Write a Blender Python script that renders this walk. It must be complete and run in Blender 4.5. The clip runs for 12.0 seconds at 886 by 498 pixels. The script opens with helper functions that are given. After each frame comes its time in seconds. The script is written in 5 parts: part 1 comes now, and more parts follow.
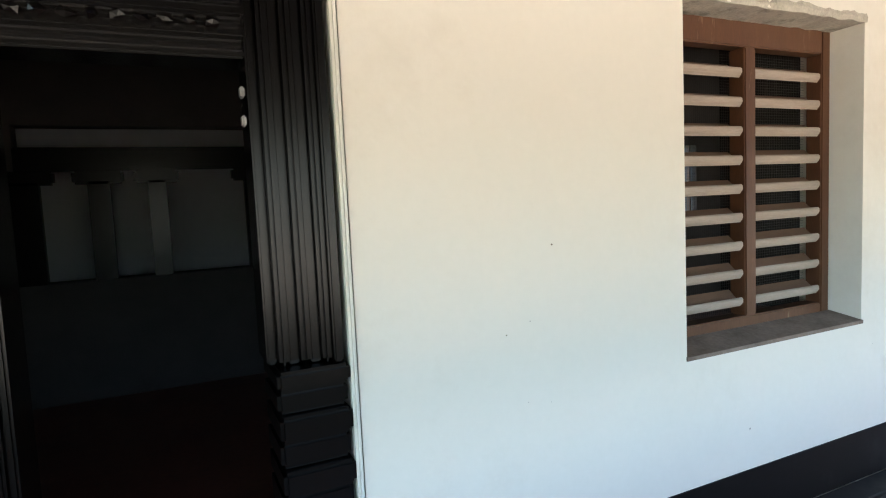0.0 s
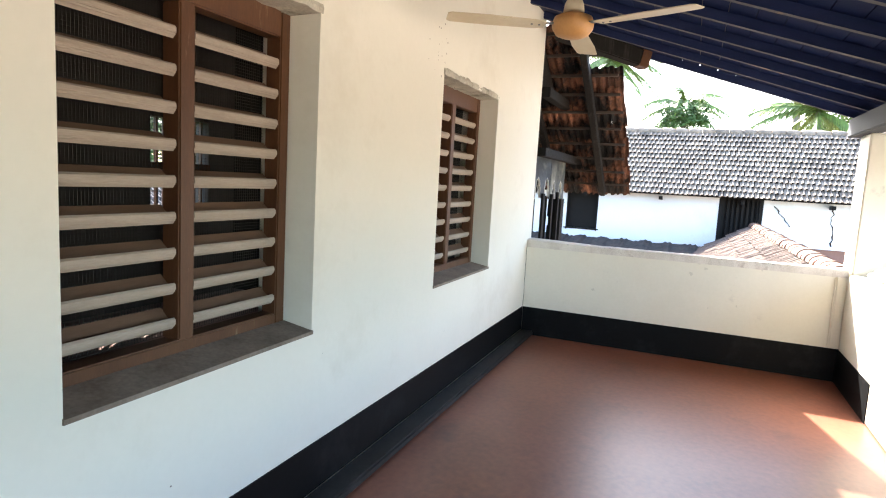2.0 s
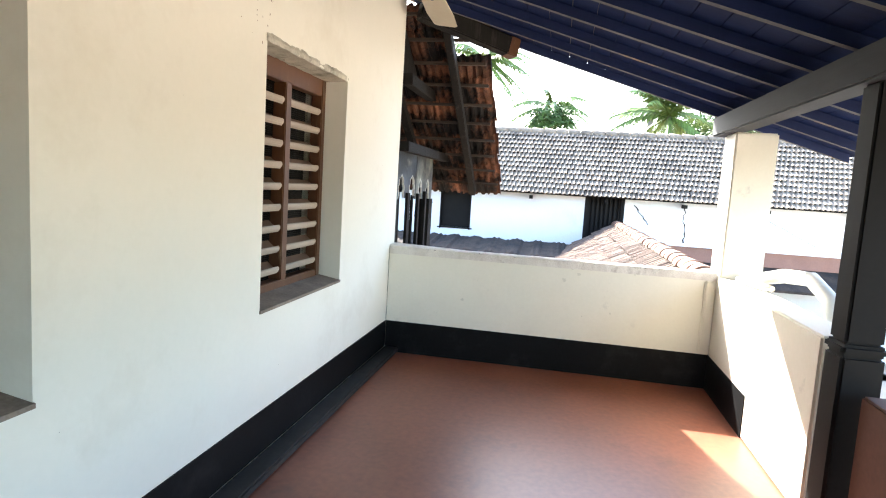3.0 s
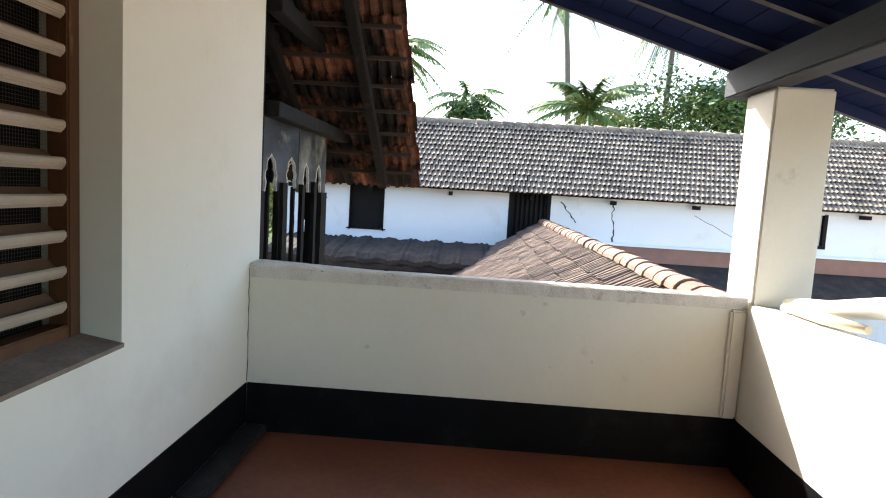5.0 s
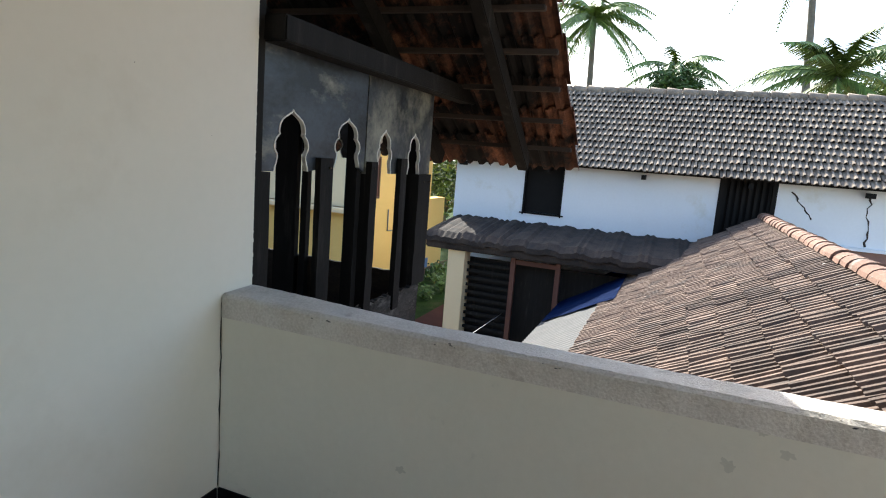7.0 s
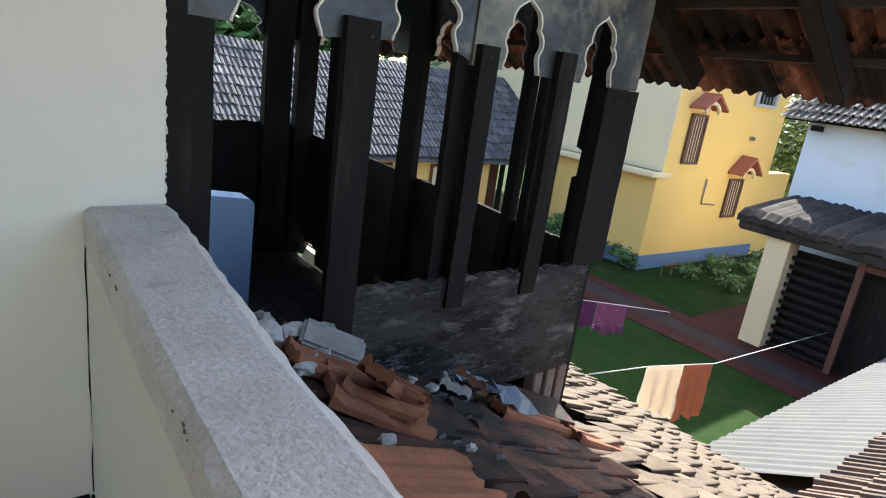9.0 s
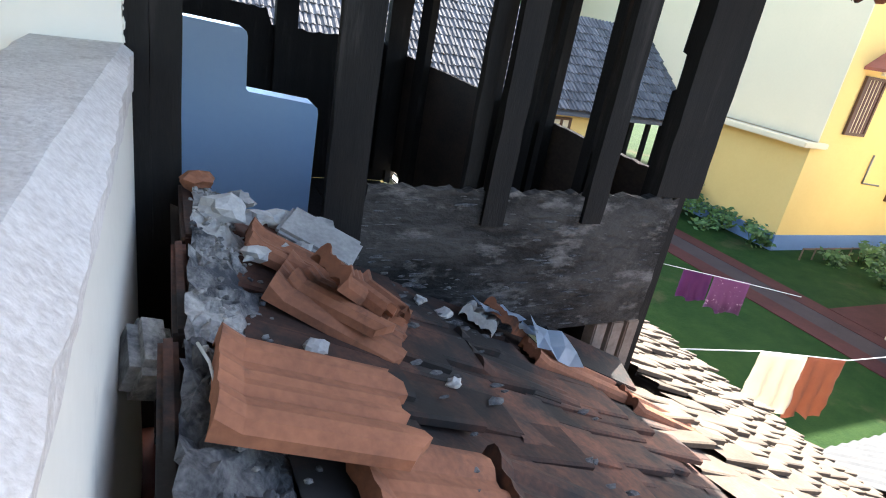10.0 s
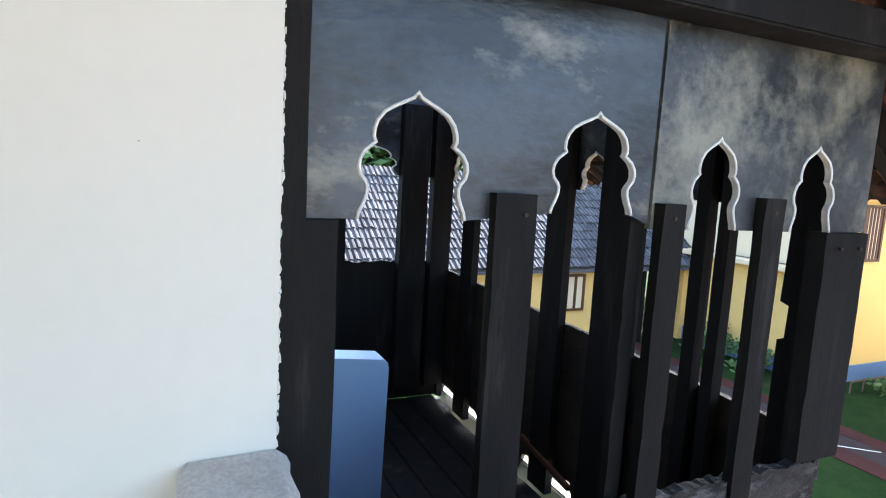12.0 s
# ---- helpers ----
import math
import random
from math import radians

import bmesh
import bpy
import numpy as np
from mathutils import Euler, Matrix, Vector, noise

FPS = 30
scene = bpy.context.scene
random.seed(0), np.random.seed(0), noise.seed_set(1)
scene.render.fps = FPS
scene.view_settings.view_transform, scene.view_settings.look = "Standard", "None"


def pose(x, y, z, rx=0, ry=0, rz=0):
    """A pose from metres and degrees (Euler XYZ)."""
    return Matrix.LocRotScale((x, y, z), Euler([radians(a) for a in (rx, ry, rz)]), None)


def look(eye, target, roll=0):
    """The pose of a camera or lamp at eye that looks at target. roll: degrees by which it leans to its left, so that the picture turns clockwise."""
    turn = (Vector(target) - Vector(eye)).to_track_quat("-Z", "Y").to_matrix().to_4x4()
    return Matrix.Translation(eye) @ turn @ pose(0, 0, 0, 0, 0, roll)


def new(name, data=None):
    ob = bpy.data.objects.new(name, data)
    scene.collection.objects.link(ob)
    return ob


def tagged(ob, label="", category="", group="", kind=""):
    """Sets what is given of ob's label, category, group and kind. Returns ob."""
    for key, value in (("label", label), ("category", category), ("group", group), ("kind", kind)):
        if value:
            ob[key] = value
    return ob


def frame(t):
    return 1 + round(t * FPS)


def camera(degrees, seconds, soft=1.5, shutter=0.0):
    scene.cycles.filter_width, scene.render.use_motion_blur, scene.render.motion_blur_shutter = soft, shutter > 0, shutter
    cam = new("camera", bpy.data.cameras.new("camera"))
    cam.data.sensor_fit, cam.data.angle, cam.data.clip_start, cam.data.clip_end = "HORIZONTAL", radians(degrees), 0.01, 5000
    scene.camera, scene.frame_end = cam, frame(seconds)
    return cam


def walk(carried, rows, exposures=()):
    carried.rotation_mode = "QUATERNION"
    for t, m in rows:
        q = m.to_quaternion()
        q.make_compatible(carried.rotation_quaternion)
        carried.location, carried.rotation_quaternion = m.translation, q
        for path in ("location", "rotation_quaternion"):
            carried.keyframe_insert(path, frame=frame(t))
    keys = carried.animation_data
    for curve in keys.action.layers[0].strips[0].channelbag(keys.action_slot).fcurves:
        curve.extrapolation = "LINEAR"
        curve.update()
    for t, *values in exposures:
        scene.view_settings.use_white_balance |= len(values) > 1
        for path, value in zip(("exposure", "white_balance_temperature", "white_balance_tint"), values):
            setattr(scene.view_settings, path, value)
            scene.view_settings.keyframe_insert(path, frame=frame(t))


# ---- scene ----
cam = camera(73.7, 12.0, soft=1.1)
PATH = [
    (0, (-0.02, 0.128, 1.489), (0.831, 1.93, 1.322), -2.7),
    (0.5, (0.11, 0.146, 1.505), (1.34, 1.705, 1.262), 0.4),
    (1, (0.28, 0.154, 1.546), (1.8, 1.43, 1.301), 2.2),
    (1.5, (0.472, 0.14, 1.542), (2.166, 1.176, 1.301), 2.9),
    (2, (0.764, 0.26, 1.534), (2.597, 1.025, 1.3), 3.2),
    (2.5, (1.118, 0.277, 1.53), (3.026, 0.834, 1.303), 3.3),
    (3, (1.51, 0.309, 1.542), (3.462, 0.684, 1.326), 3.6),
    (3.5, (1.932, 0.434, 1.551), (3.909, 0.659, 1.351), 3.9),
    (3.7, (2.095, 0.454, 1.535), (4.075, 0.665, 1.345), 3.7),
    (5.3, (3.633, 0.54, 1.461), (5.621, 0.624, 1.255), 3.4),
    (5.5, (3.814, 0.507, 1.482), (5.799, 0.62, 1.257), 3.4),
    (6, (4.266, 0.538, 1.469), (6.236, 0.779, 1.219), 3.7),
    (6.5, (4.693, 0.477, 1.483), (6.612, 0.968, 1.209), 4.5),
    (6.7, (4.849, 0.45, 1.497), (6.742, 1.033, 1.219), 4.4),
    (8.3, (6.081, 0.383, 1.378), (7.562, 1.608, 0.825), 4.7),
    (8.5, (6.194, 0.414, 1.363), (7.603, 1.725, 0.819), 4.5),
    (9, (6.472, 0.42, 1.329), (7.664, 1.927, 0.776), 8.0),
    (9.5, (6.761, 0.386, 1.199), (7.744, 1.998, 0.538), 11.1),
    (10, (6.832, 0.5, 1.14), (7.679, 2.151, 0.396), 10.3),
    (10.5, (6.776, 0.63, 1.233), (7.569, 2.328, 0.533), 8.4),
    (11, (6.693, 0.7, 1.322), (7.487, 2.451, 0.771), 6.1),
    (11.5, (6.631, 0.767, 1.415), (7.427, 2.566, 1.052), 3.7),
    (12, (6.606, 0.785, 1.472), (7.427, 2.591, 1.218), 3.2),
]
EXPOSURES = [(0, 3.45, 6200, 10), (0.4, 3.57, 5850, 10), (0.7, 3.45, 6000, 10), (1.0, 3.3, 6350, 10), (1.5, 3.25, 6500, 10), (2.5, 3.3, 6350, 9), (3.0, 3.3, 6350, 8), (3.6, 3.07, 6300, 8), (5.5, 1.95, 6400, 8), (6.5, 1.65, 6350, 7), (8.5, 1.85, 6350, 8), (9.0, 2.0, 6350, 8), (9.5, 2.62, 6280, 8), (10.5, 2.8, 6350, 9), (11.0, 2.8, 6450, 9), (11.5, 2.8, 6150, 9), (12.0, 2.78, 5900, 9)]
walk(cam, [(t, look(eye, target, roll)) for t, eye, target, roll in PATH], EXPOSURES)

# ---- world, sun ----
SUN = Vector((1.0, 0.694, 0.965)).normalized()
world = bpy.data.worlds.new("sky")
scene.world = world
world.use_nodes = True
wn = world.node_tree.nodes
sky = wn.new("ShaderNodeTexSky")
sky.sky_type = "NISHITA"
sky.sun_disc = False
sky.sun_elevation = math.asin(SUN.z)
sky.sun_rotation = math.atan2(SUN.x, SUN.y)
sky.dust_density = 2.5
wn["Background"].inputs["Strength"].default_value = 0.15
world.node_tree.links.new(sky.outputs[0], wn["Background"].inputs["Color"])
sun = new("sun", bpy.data.lights.new("sun", "SUN"))
sun.data.energy = 4.2
sun.data.angle = radians(0.5)
sun.data.color = (1.0, 0.95, 0.86)
sun.matrix_world = look(SUN * 60, (0, 0, 0))


# ---- materials ----
def mat(name, a, b=None, rough=0.8, metal=0.0, scale=4.0, grain=60.0, mix=0.5, bump=0.25, dist=0.004, rand=0.0,
        stretch=(1, 1, 1), stain=None, stain_scale=1.3, stain_lo=0.52, stain_hi=0.66, spec=0.4, island=False, fine_part=0.35):
    """Two-scale noise colour with fine relief, an optional stain and a variation from piece to piece."""
    m = bpy.data.materials.new(name)
    m.use_nodes = True
    nt = m.node_tree
    n, l = nt.nodes, nt.links
    p = n["Principled BSDF"]
    p.inputs["Roughness"].default_value = rough
    p.inputs["Metallic"].default_value = metal
    p.inputs["Specular IOR Level"].default_value = spec
    geo = n.new("ShaderNodeNewGeometry")
    mp = n.new("ShaderNodeMapping")
    mp.inputs["Scale"].default_value = stretch
    l.new(geo.outputs["Position"], mp.inputs["Vector"])
    big = n.new("ShaderNodeTexNoise")
    big.inputs["Scale"].default_value = scale
    big.inputs["Detail"].default_value = 6
    big.inputs["Roughness"].default_value = 0.62
    fine = n.new("ShaderNodeTexNoise")
    fine.inputs["Scale"].default_value = grain
    fine.inputs["Detail"].default_value = 4
    for t in (big, fine):
        l.new(mp.outputs[0], t.inputs["Vector"])
    add = n.new("ShaderNodeMix")
    add.inputs[0].default_value = fine_part
    l.new(big.outputs["Fac"], add.inputs[2])
    l.new(fine.outputs["Fac"], add.inputs[3])
    ramp = n.new("ShaderNodeValToRGB")
    ramp.color_ramp.elements[0].position = 0.5 - 0.22 * (1.4 - mix)
    ramp.color_ramp.elements[1].position = 0.5 + 0.22 * (1.4 - mix)
    b = b or tuple(c * 0.75 for c in a)
    ramp.color_ramp.elements[0].color = (*a, 1)
    ramp.color_ramp.elements[1].color = (*b, 1)
    l.new(add.outputs[0], ramp.inputs[0])
    out = ramp.outputs[0]
    if stain:
        sn = n.new("ShaderNodeTexNoise")
        sn.inputs["Scale"].default_value = stain_scale
        sn.inputs["Detail"].default_value = 8
        sn.inputs["Roughness"].default_value = 0.7
        l.new(mp.outputs[0], sn.inputs["Vector"])
        sr = n.new("ShaderNodeValToRGB")
        sr.color_ramp.elements[0].position = stain_lo
        sr.color_ramp.elements[1].position = stain_hi
        l.new(sn.outputs["Fac"], sr.inputs[0])
        mx = n.new("ShaderNodeMix")
        mx.data_type = "RGBA"
        l.new(sr.outputs[0], mx.inputs[0])
        l.new(out, mx.inputs[6])
        mx.inputs[7].default_value = (*stain, 1)
        out = mx.outputs[2]
    if rand:
        hs = n.new("ShaderNodeHueSaturation")
        mr = n.new("ShaderNodeMapRange")
        mr.inputs["To Min"].default_value = 1 - rand
        mr.inputs["To Max"].default_value = 1 + rand
        if island:
            l.new(geo.outputs["Random Per Island"], mr.inputs["Value"])
        else:
            oi = n.new("ShaderNodeObjectInfo")
            l.new(oi.outputs["Random"], mr.inputs["Value"])
        l.new(mr.outputs[0], hs.inputs["Value"])
        l.new(out, hs.inputs["Color"])
        out = hs.outputs[0]
    l.new(out, p.inputs["Base Color"])
    bp = n.new("ShaderNodeBump")
    bp.inputs["Strength"].default_value = bump
    bp.inputs["Distance"].default_value = dist
    l.new(add.outputs[0], bp.inputs["Height"])
    l.new(bp.outputs[0], p.inputs["Normal"])
    return m


WALL = mat("limewash", (0.80, 0.765, 0.665), (0.84, 0.80, 0.70), 0.85, scale=1.6, grain=35, bump=0.15, stain=(0.71, 0.66, 0.55), stain_scale=1.1, stain_lo=0.54, stain_hi=0.8)
PLASTER = mat("aged_limewash", (0.74, 0.70, 0.60), (0.80, 0.76, 0.66), 0.9, scale=2.5, grain=45, bump=0.25, stain=(0.50, 0.48, 0.43), stain_scale=3.2, stain_lo=0.62, stain_hi=0.78)
COPING = mat("weathered_coping", (0.78, 0.73, 0.67), (0.60, 0.545, 0.485), 0.95, scale=6, grain=130, mix=0.9, bump=1.0, dist=0.008, fine_part=0.5, stain=(0.44, 0.38, 0.33), stain_scale=9, stain_lo=0.56, stain_hi=0.74)
CEMENT = mat("rough_cement", (0.46, 0.44, 0.40), (0.24, 0.23, 0.22), 0.95, scale=12, grain=120, mix=0.9, bump=0.9, dist=0.014, stain=(0.05, 0.052, 0.058), stain_scale=5, stain_lo=0.42, stain_hi=0.54)
LINTEL = mat("bare_lintel", (0.62, 0.58, 0.48), (0.40, 0.37, 0.30), 0.95, scale=8, grain=90, mix=0.8, bump=0.7, dist=0.008, stain=(0.2, 0.19, 0.15), stain_scale=6)
OXIDE = mat("red_oxide_floor", (0.275, 0.098, 0.056), (0.150, 0.053, 0.034), 0.36, scale=0.9, grain=25, mix=0.7, bump=0.10, stain=(0.105, 0.045, 0.033), stain_scale=2.1, stain_lo=0.56, stain_hi=0.78, spec=0.5)
BLACK = mat("black_skirting_paint", (0.0035, 0.0035, 0.004), (0.007, 0.007, 0.008), 0.5, scale=3, grain=40, bump=0.1, stain=(0.014, 0.014, 0.015), stain_scale=3, spec=0.12)
CURB = mat("worn_black_curb", (0.014, 0.014, 0.014), (0.032, 0.031, 0.030), 0.5, scale=3, grain=50, bump=0.2, stain=(0.045, 0.042, 0.04), stain_scale=4, spec=0.3)
BROWN = mat("varnished_brown_wood", (0.14, 0.060, 0.026), (0.08, 0.032, 0.015), 0.5, scale=3, grain=70, bump=0.2, stretch=(3, 3, 0.5), stain=(0.34, 0.24, 0.15), stain_scale=4, stain_lo=0.62, stain_hi=0.75)
LOUVRE = mat("dusty_louvre", (0.47, 0.40, 0.33), (0.35, 0.28, 0.22), 0.7, scale=6, grain=80, bump=0.2, stretch=(0.5, 3, 3))
LOUVRE_FACE = mat("brown_louvre_face", (0.21, 0.125, 0.08), (0.15, 0.08, 0.05), 0.6, scale=6, grain=80, bump=0.2, stretch=(0.5, 3, 3))
SILL = mat("dusty_sill", (0.30, 0.24, 0.19), (0.14, 0.10, 0.075), 0.85, scale=7, grain=70, bump=0.4)
WIRE = mat("dark_wire", (0.05, 0.045, 0.04), rough=0.6, bump=0)
EBONY = mat("polished_dark_wood", (0.0042, 0.0034, 0.003), (0.0022, 0.0018, 0.0016), 0.27, scale=3, grain=80, bump=0.15, stretch=(4, 4, 0.4), spec=0.3)
ROOFBLUE = mat("blue_black_ceiling_boards", (0.0025, 0.008, 0.040), (0.005, 0.015, 0.068), 0.8, scale=3, grain=60, bump=0.3, stretch=(4, 0.6, 1), stain=(0.04, 0.035, 0.03), stain_scale=5, stain_lo=0.7, stain_hi=0.76, spec=0.15)
RAFTER = mat("grey_blue_rafter", (0.004, 0.012, 0.058), (0.008, 0.019, 0.085), 0.7, scale=4, grain=70, bump=0.3, stretch=(4, 0.5, 3), stain=(0.10, 0.07, 0.05), stain_scale=5, stain_lo=0.68, stain_hi=0.74)
RAFTER_EDGE = mat("pale_rafter_edge", (0.12, 0.115, 0.12), (0.06, 0.058, 0.062), 0.8, scale=6, grain=60, bump=0.3, stain=(0.24, 0.16, 0.10), stain_scale=4, stain_lo=0.58, stain_hi=0.66)
BEAM = mat("weathered_grey_beam", (0.022, 0.025, 0.033), (0.010, 0.012, 0.017), 0.75, scale=4, grain=70, bump=0.3, stretch=(0.4, 4, 4))
# Burnt timber; also the painted shade under the white house verandah.
CHAR_SHADE = mat("charred_and_shaded_wood", (0.005, 0.0046, 0.0043), (0.015, 0.0128, 0.011), 0.75, spec=0.25, scale=5, grain=70, bump=0.5, dist=0.006, stretch=(4, 4, 0.5), stain=(0.045, 0.040, 0.036), stain_scale=2.5, stain_lo=0.56, stain_hi=0.75)
CHARBOARD = mat("sooty_painted_board", (0.006, 0.007, 0.008), (0.052, 0.066, 0.086), 0.36, scale=2.8, grain=40, mix=0.95, bump=0.7, dist=0.012, stain=(0.26, 0.25, 0.20), stain_scale=2.9, stain_lo=0.54, stain_hi=0.70, spec=0.6, fine_part=0.17, stretch=(0.8, 1, 1.5))
CHARPLANK = mat("scorched_plank", (0.007, 0.007, 0.007), (0.050, 0.047, 0.043), 0.6, spec=0.25, scale=3.6, grain=40, mix=1.0, bump=1.0, dist=0.02, stretch=(1, 1, 2.4), stain=(0.20, 0.185, 0.17), stain_scale=5, stain_lo=0.54, stain_hi=0.72, fine_part=0.2)
SCUFFED = mat("scuffed_sooty_board", (0.012, 0.013, 0.014), (0.070, 0.076, 0.080), 0.4, scale=3.4, grain=40, mix=0.95, bump=0.8, dist=0.012, stain=(0.27, 0.26, 0.20), stain_scale=4.2, stain_lo=0.46, stain_hi=0.66, spec=0.6, fine_part=0.2)
# Near-white colour puts sunlight on the cut edges of the arches.
EDGE_SUNLIT = mat("pale_sunlit_edge", (0.88, 0.86, 0.80), (0.74, 0.71, 0.65), 0.8, scale=20, grain=90, bump=0.3)
BLUE = mat("pale_blue_paint", (0.50, 0.69, 0.95), (0.45, 0.64, 0.92), 0.75, scale=1.5, grain=40, bump=0.08)
TILE = mat("smoke_stained_tile", (0.15, 0.060, 0.034), (0.055, 0.027, 0.019), 0.9, scale=7, grain=90, mix=0.8, bump=0.6, rand=0.45, stain=(0.018, 0.016, 0.015), stain_scale=3.4, stain_lo=0.38, stain_hi=0.56)
TILE_BURNT = mat("soot_blackened_tile", (0.225, 0.092, 0.048), (0.075, 0.034, 0.023), 0.9, scale=5, grain=90, mix=0.8, bump=0.6, rand=0.6, stain=(0.008, 0.007, 0.007), stain_scale=2.6, stain_lo=0.42, stain_hi=0.54)
TILE_PALE = mat("sun_bleached_tile", (0.135, 0.103, 0.072), (0.080, 0.057, 0.039), 0.92, scale=7, grain=90, mix=0.8, bump=0.6, rand=0.30, stain=(0.055, 0.044, 0.037), stain_scale=4, stain_lo=0.52, stain_hi=0.72)
TILE_OLD = mat("lichen_grey_tile", (0.16, 0.112, 0.085), (0.075, 0.05, 0.038), 0.92, scale=5, grain=70, mix=0.8, bump=0.5, rand=0.38, stain=(0.075, 0.06, 0.05), stain_scale=2.5, stain_lo=0.5, stain_hi=0.68)
TILE_FAR = mat("grey_brown_tile", (0.34, 0.28, 0.22), (0.21, 0.17, 0.13), 0.92, scale=4, grain=50, mix=0.7, bump=0.4, rand=0.22, island=True, stain=(0.085, 0.07, 0.06), stain_scale=0.9, stain_lo=0.5, stain_hi=0.7)
# Paler noise patches put patches of sunlight on the blackened roof.
TILE_DARK = mat("blackened_tile", (0.13, 0.122, 0.122), (0.075, 0.07, 0.07), 0.92, scale=4, grain=50, mix=0.7, bump=0.4, rand=0.3, island=True, stain=(0.20, 0.185, 0.17), stain_scale=0.7, stain_lo=0.55, stain_hi=0.7)
RIDGE = mat("ridge_tile", (0.24, 0.135, 0.095), (0.15, 0.085, 0.06), 0.9, scale=6, grain=80, mix=0.8, bump=0.5, rand=0.2, stain=(0.30, 0.27, 0.23), stain_scale=6, stain_lo=0.56, stain_hi=0.70)
TERRA = mat("broken_terracotta", (0.31, 0.125, 0.065), (0.19, 0.078, 0.043), 0.9, scale=9, grain=90, mix=0.8, bump=0.6, rand=0.25, stain=(0.075, 0.045, 0.035), stain_scale=7, stain_lo=0.54, stain_hi=0.70)
STONE = mat("broken_plaster_lump", (0.48, 0.47, 0.44), (0.30, 0.29, 0.28), 0.95, scale=14, grain=110, mix=0.8, bump=0.7, rand=0.2)
BATTEN = mat("sooty_batten", (0.07, 0.05, 0.038), (0.035, 0.028, 0.024), 0.85, scale=5, grain=70, bump=0.4, stretch=(3, 0.5, 3))
CORR = mat("grey_corrugated_sheet", (0.095, 0.097, 0.096), (0.06, 0.06, 0.062), 0.8, scale=3, grain=50, bump=0.2, stain=(0.09, 0.088, 0.085), stain_scale=2.5)
# Tarpaulin colour, dark enough to double as shade on the far sheets.
TARP_SHADE = mat("dark_blue_tarp_and_shade", (0.005, 0.018, 0.075), (0.008, 0.026, 0.10), 0.9, spec=0.05, scale=4, grain=30, bump=0.3)
SCORCH = mat("scorched_brown_board", (0.055, 0.039, 0.028), (0.018, 0.014, 0.012), 0.6, scale=2.5, grain=50, mix=0.9, bump=0.3, stretch=(1, 1, 2), spec=0.3)
FARWALL = mat("white_house_wall", (0.80, 0.81, 0.82), (0.74, 0.75, 0.76), 0.9, scale=0.8, grain=20, bump=0.1, stain=(0.66, 0.63, 0.55), stain_scale=0.7, stain_lo=0.6, stain_hi=0.75)
MOSS = mat("mossy_black_coping", (0.022, 0.018, 0.016), (0.065, 0.048, 0.038), 0.95, scale=3, grain=40, mix=0.8, bump=0.6, dist=0.02, stain=(0.02, 0.02, 0.02), stain_scale=1.6)
REDBAND = mat("faded_red_band", (0.30, 0.17, 0.13), (0.22, 0.12, 0.09), 0.9, scale=2, grain=30)
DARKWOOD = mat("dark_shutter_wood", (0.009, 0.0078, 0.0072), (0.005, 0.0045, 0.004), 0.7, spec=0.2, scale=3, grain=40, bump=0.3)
REDWOOD = mat("red_brown_post", (0.15, 0.065, 0.045), (0.10, 0.042, 0.03), 0.7, scale=3, grain=40, bump=0.2)
# Shade of the rooms behind openings is put into this dark wall colour.
VOID = mat("shade_dark_interior", (0.10, 0.09, 0.08), (0.07, 0.065, 0.06), 0.9)
YELLOW = mat("yellow_house_paint", (0.88, 0.58, 0.19), (0.83, 0.53, 0.165), 0.85, scale=0.8, grain=20, bump=0.1)
CREAM = mat("cream_house_paint", (0.86, 0.68, 0.42), (0.81, 0.64, 0.39), 0.85, scale=0.8, grain=20, bump=0.1)
PLINTH = mat("blue_plinth_paint", (0.16, 0.25, 0.42), rough=0.8, scale=1, bump=0.1)
HOODRED = mat("red_hood_tiles", (0.38, 0.12, 0.07), (0.30, 0.09, 0.055), 0.8, scale=6)
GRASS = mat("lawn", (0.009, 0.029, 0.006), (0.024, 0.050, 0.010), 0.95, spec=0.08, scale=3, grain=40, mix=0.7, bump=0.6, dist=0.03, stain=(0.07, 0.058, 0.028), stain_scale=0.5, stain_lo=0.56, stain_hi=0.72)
SOIL = mat("packed_earth", (0.20, 0.13, 0.09), (0.14, 0.09, 0.06), 0.95, scale=2, grain=40)
PATHRED = mat("red_path_paving", (0.085, 0.029, 0.023), (0.05, 0.019, 0.016), 0.9, scale=2, grain=30, spec=0.1)
PATHGREY = mat("grey_path_paving", (0.062, 0.046, 0.041), (0.042, 0.032, 0.029), 0.9, scale=2, grain=30, spec=0.1)
LEAF = mat("palm_leaf", (0.09, 0.15, 0.03), (0.17, 0.24, 0.06), 0.55, scale=1.2, grain=10, bump=0, rand=0.35, island=True, spec=0.4)
LEAF2 = mat("broad_leaf", (0.04, 0.085, 0.018), (0.085, 0.15, 0.03), 0.6, scale=0.8, grain=10, bump=0, rand=0.4, island=True)
BARK = mat("palm_bark", (0.22, 0.19, 0.16), (0.14, 0.12, 0.10), 0.95, scale=3, grain=30, stretch=(1, 1, 5), bump=0.5, dist=0.02)
FANCREAM = mat("aged_cream_enamel", (0.66, 0.58, 0.44), (0.58, 0.48, 0.33), 0.45, scale=4, grain=60, bump=0.05, stain=(0.35, 0.20, 0.08), stain_scale=9, stain_lo=0.66, stain_hi=0.74)
FANHUB = mat("orange_brown_enamel", (0.55, 0.30, 0.11), (0.42, 0.21, 0.08), 0.4, scale=5, bump=0.05)
METAL = mat("dull_metal", (0.30, 0.29, 0.28), rough=0.5, metal=0.8, bump=0.1)
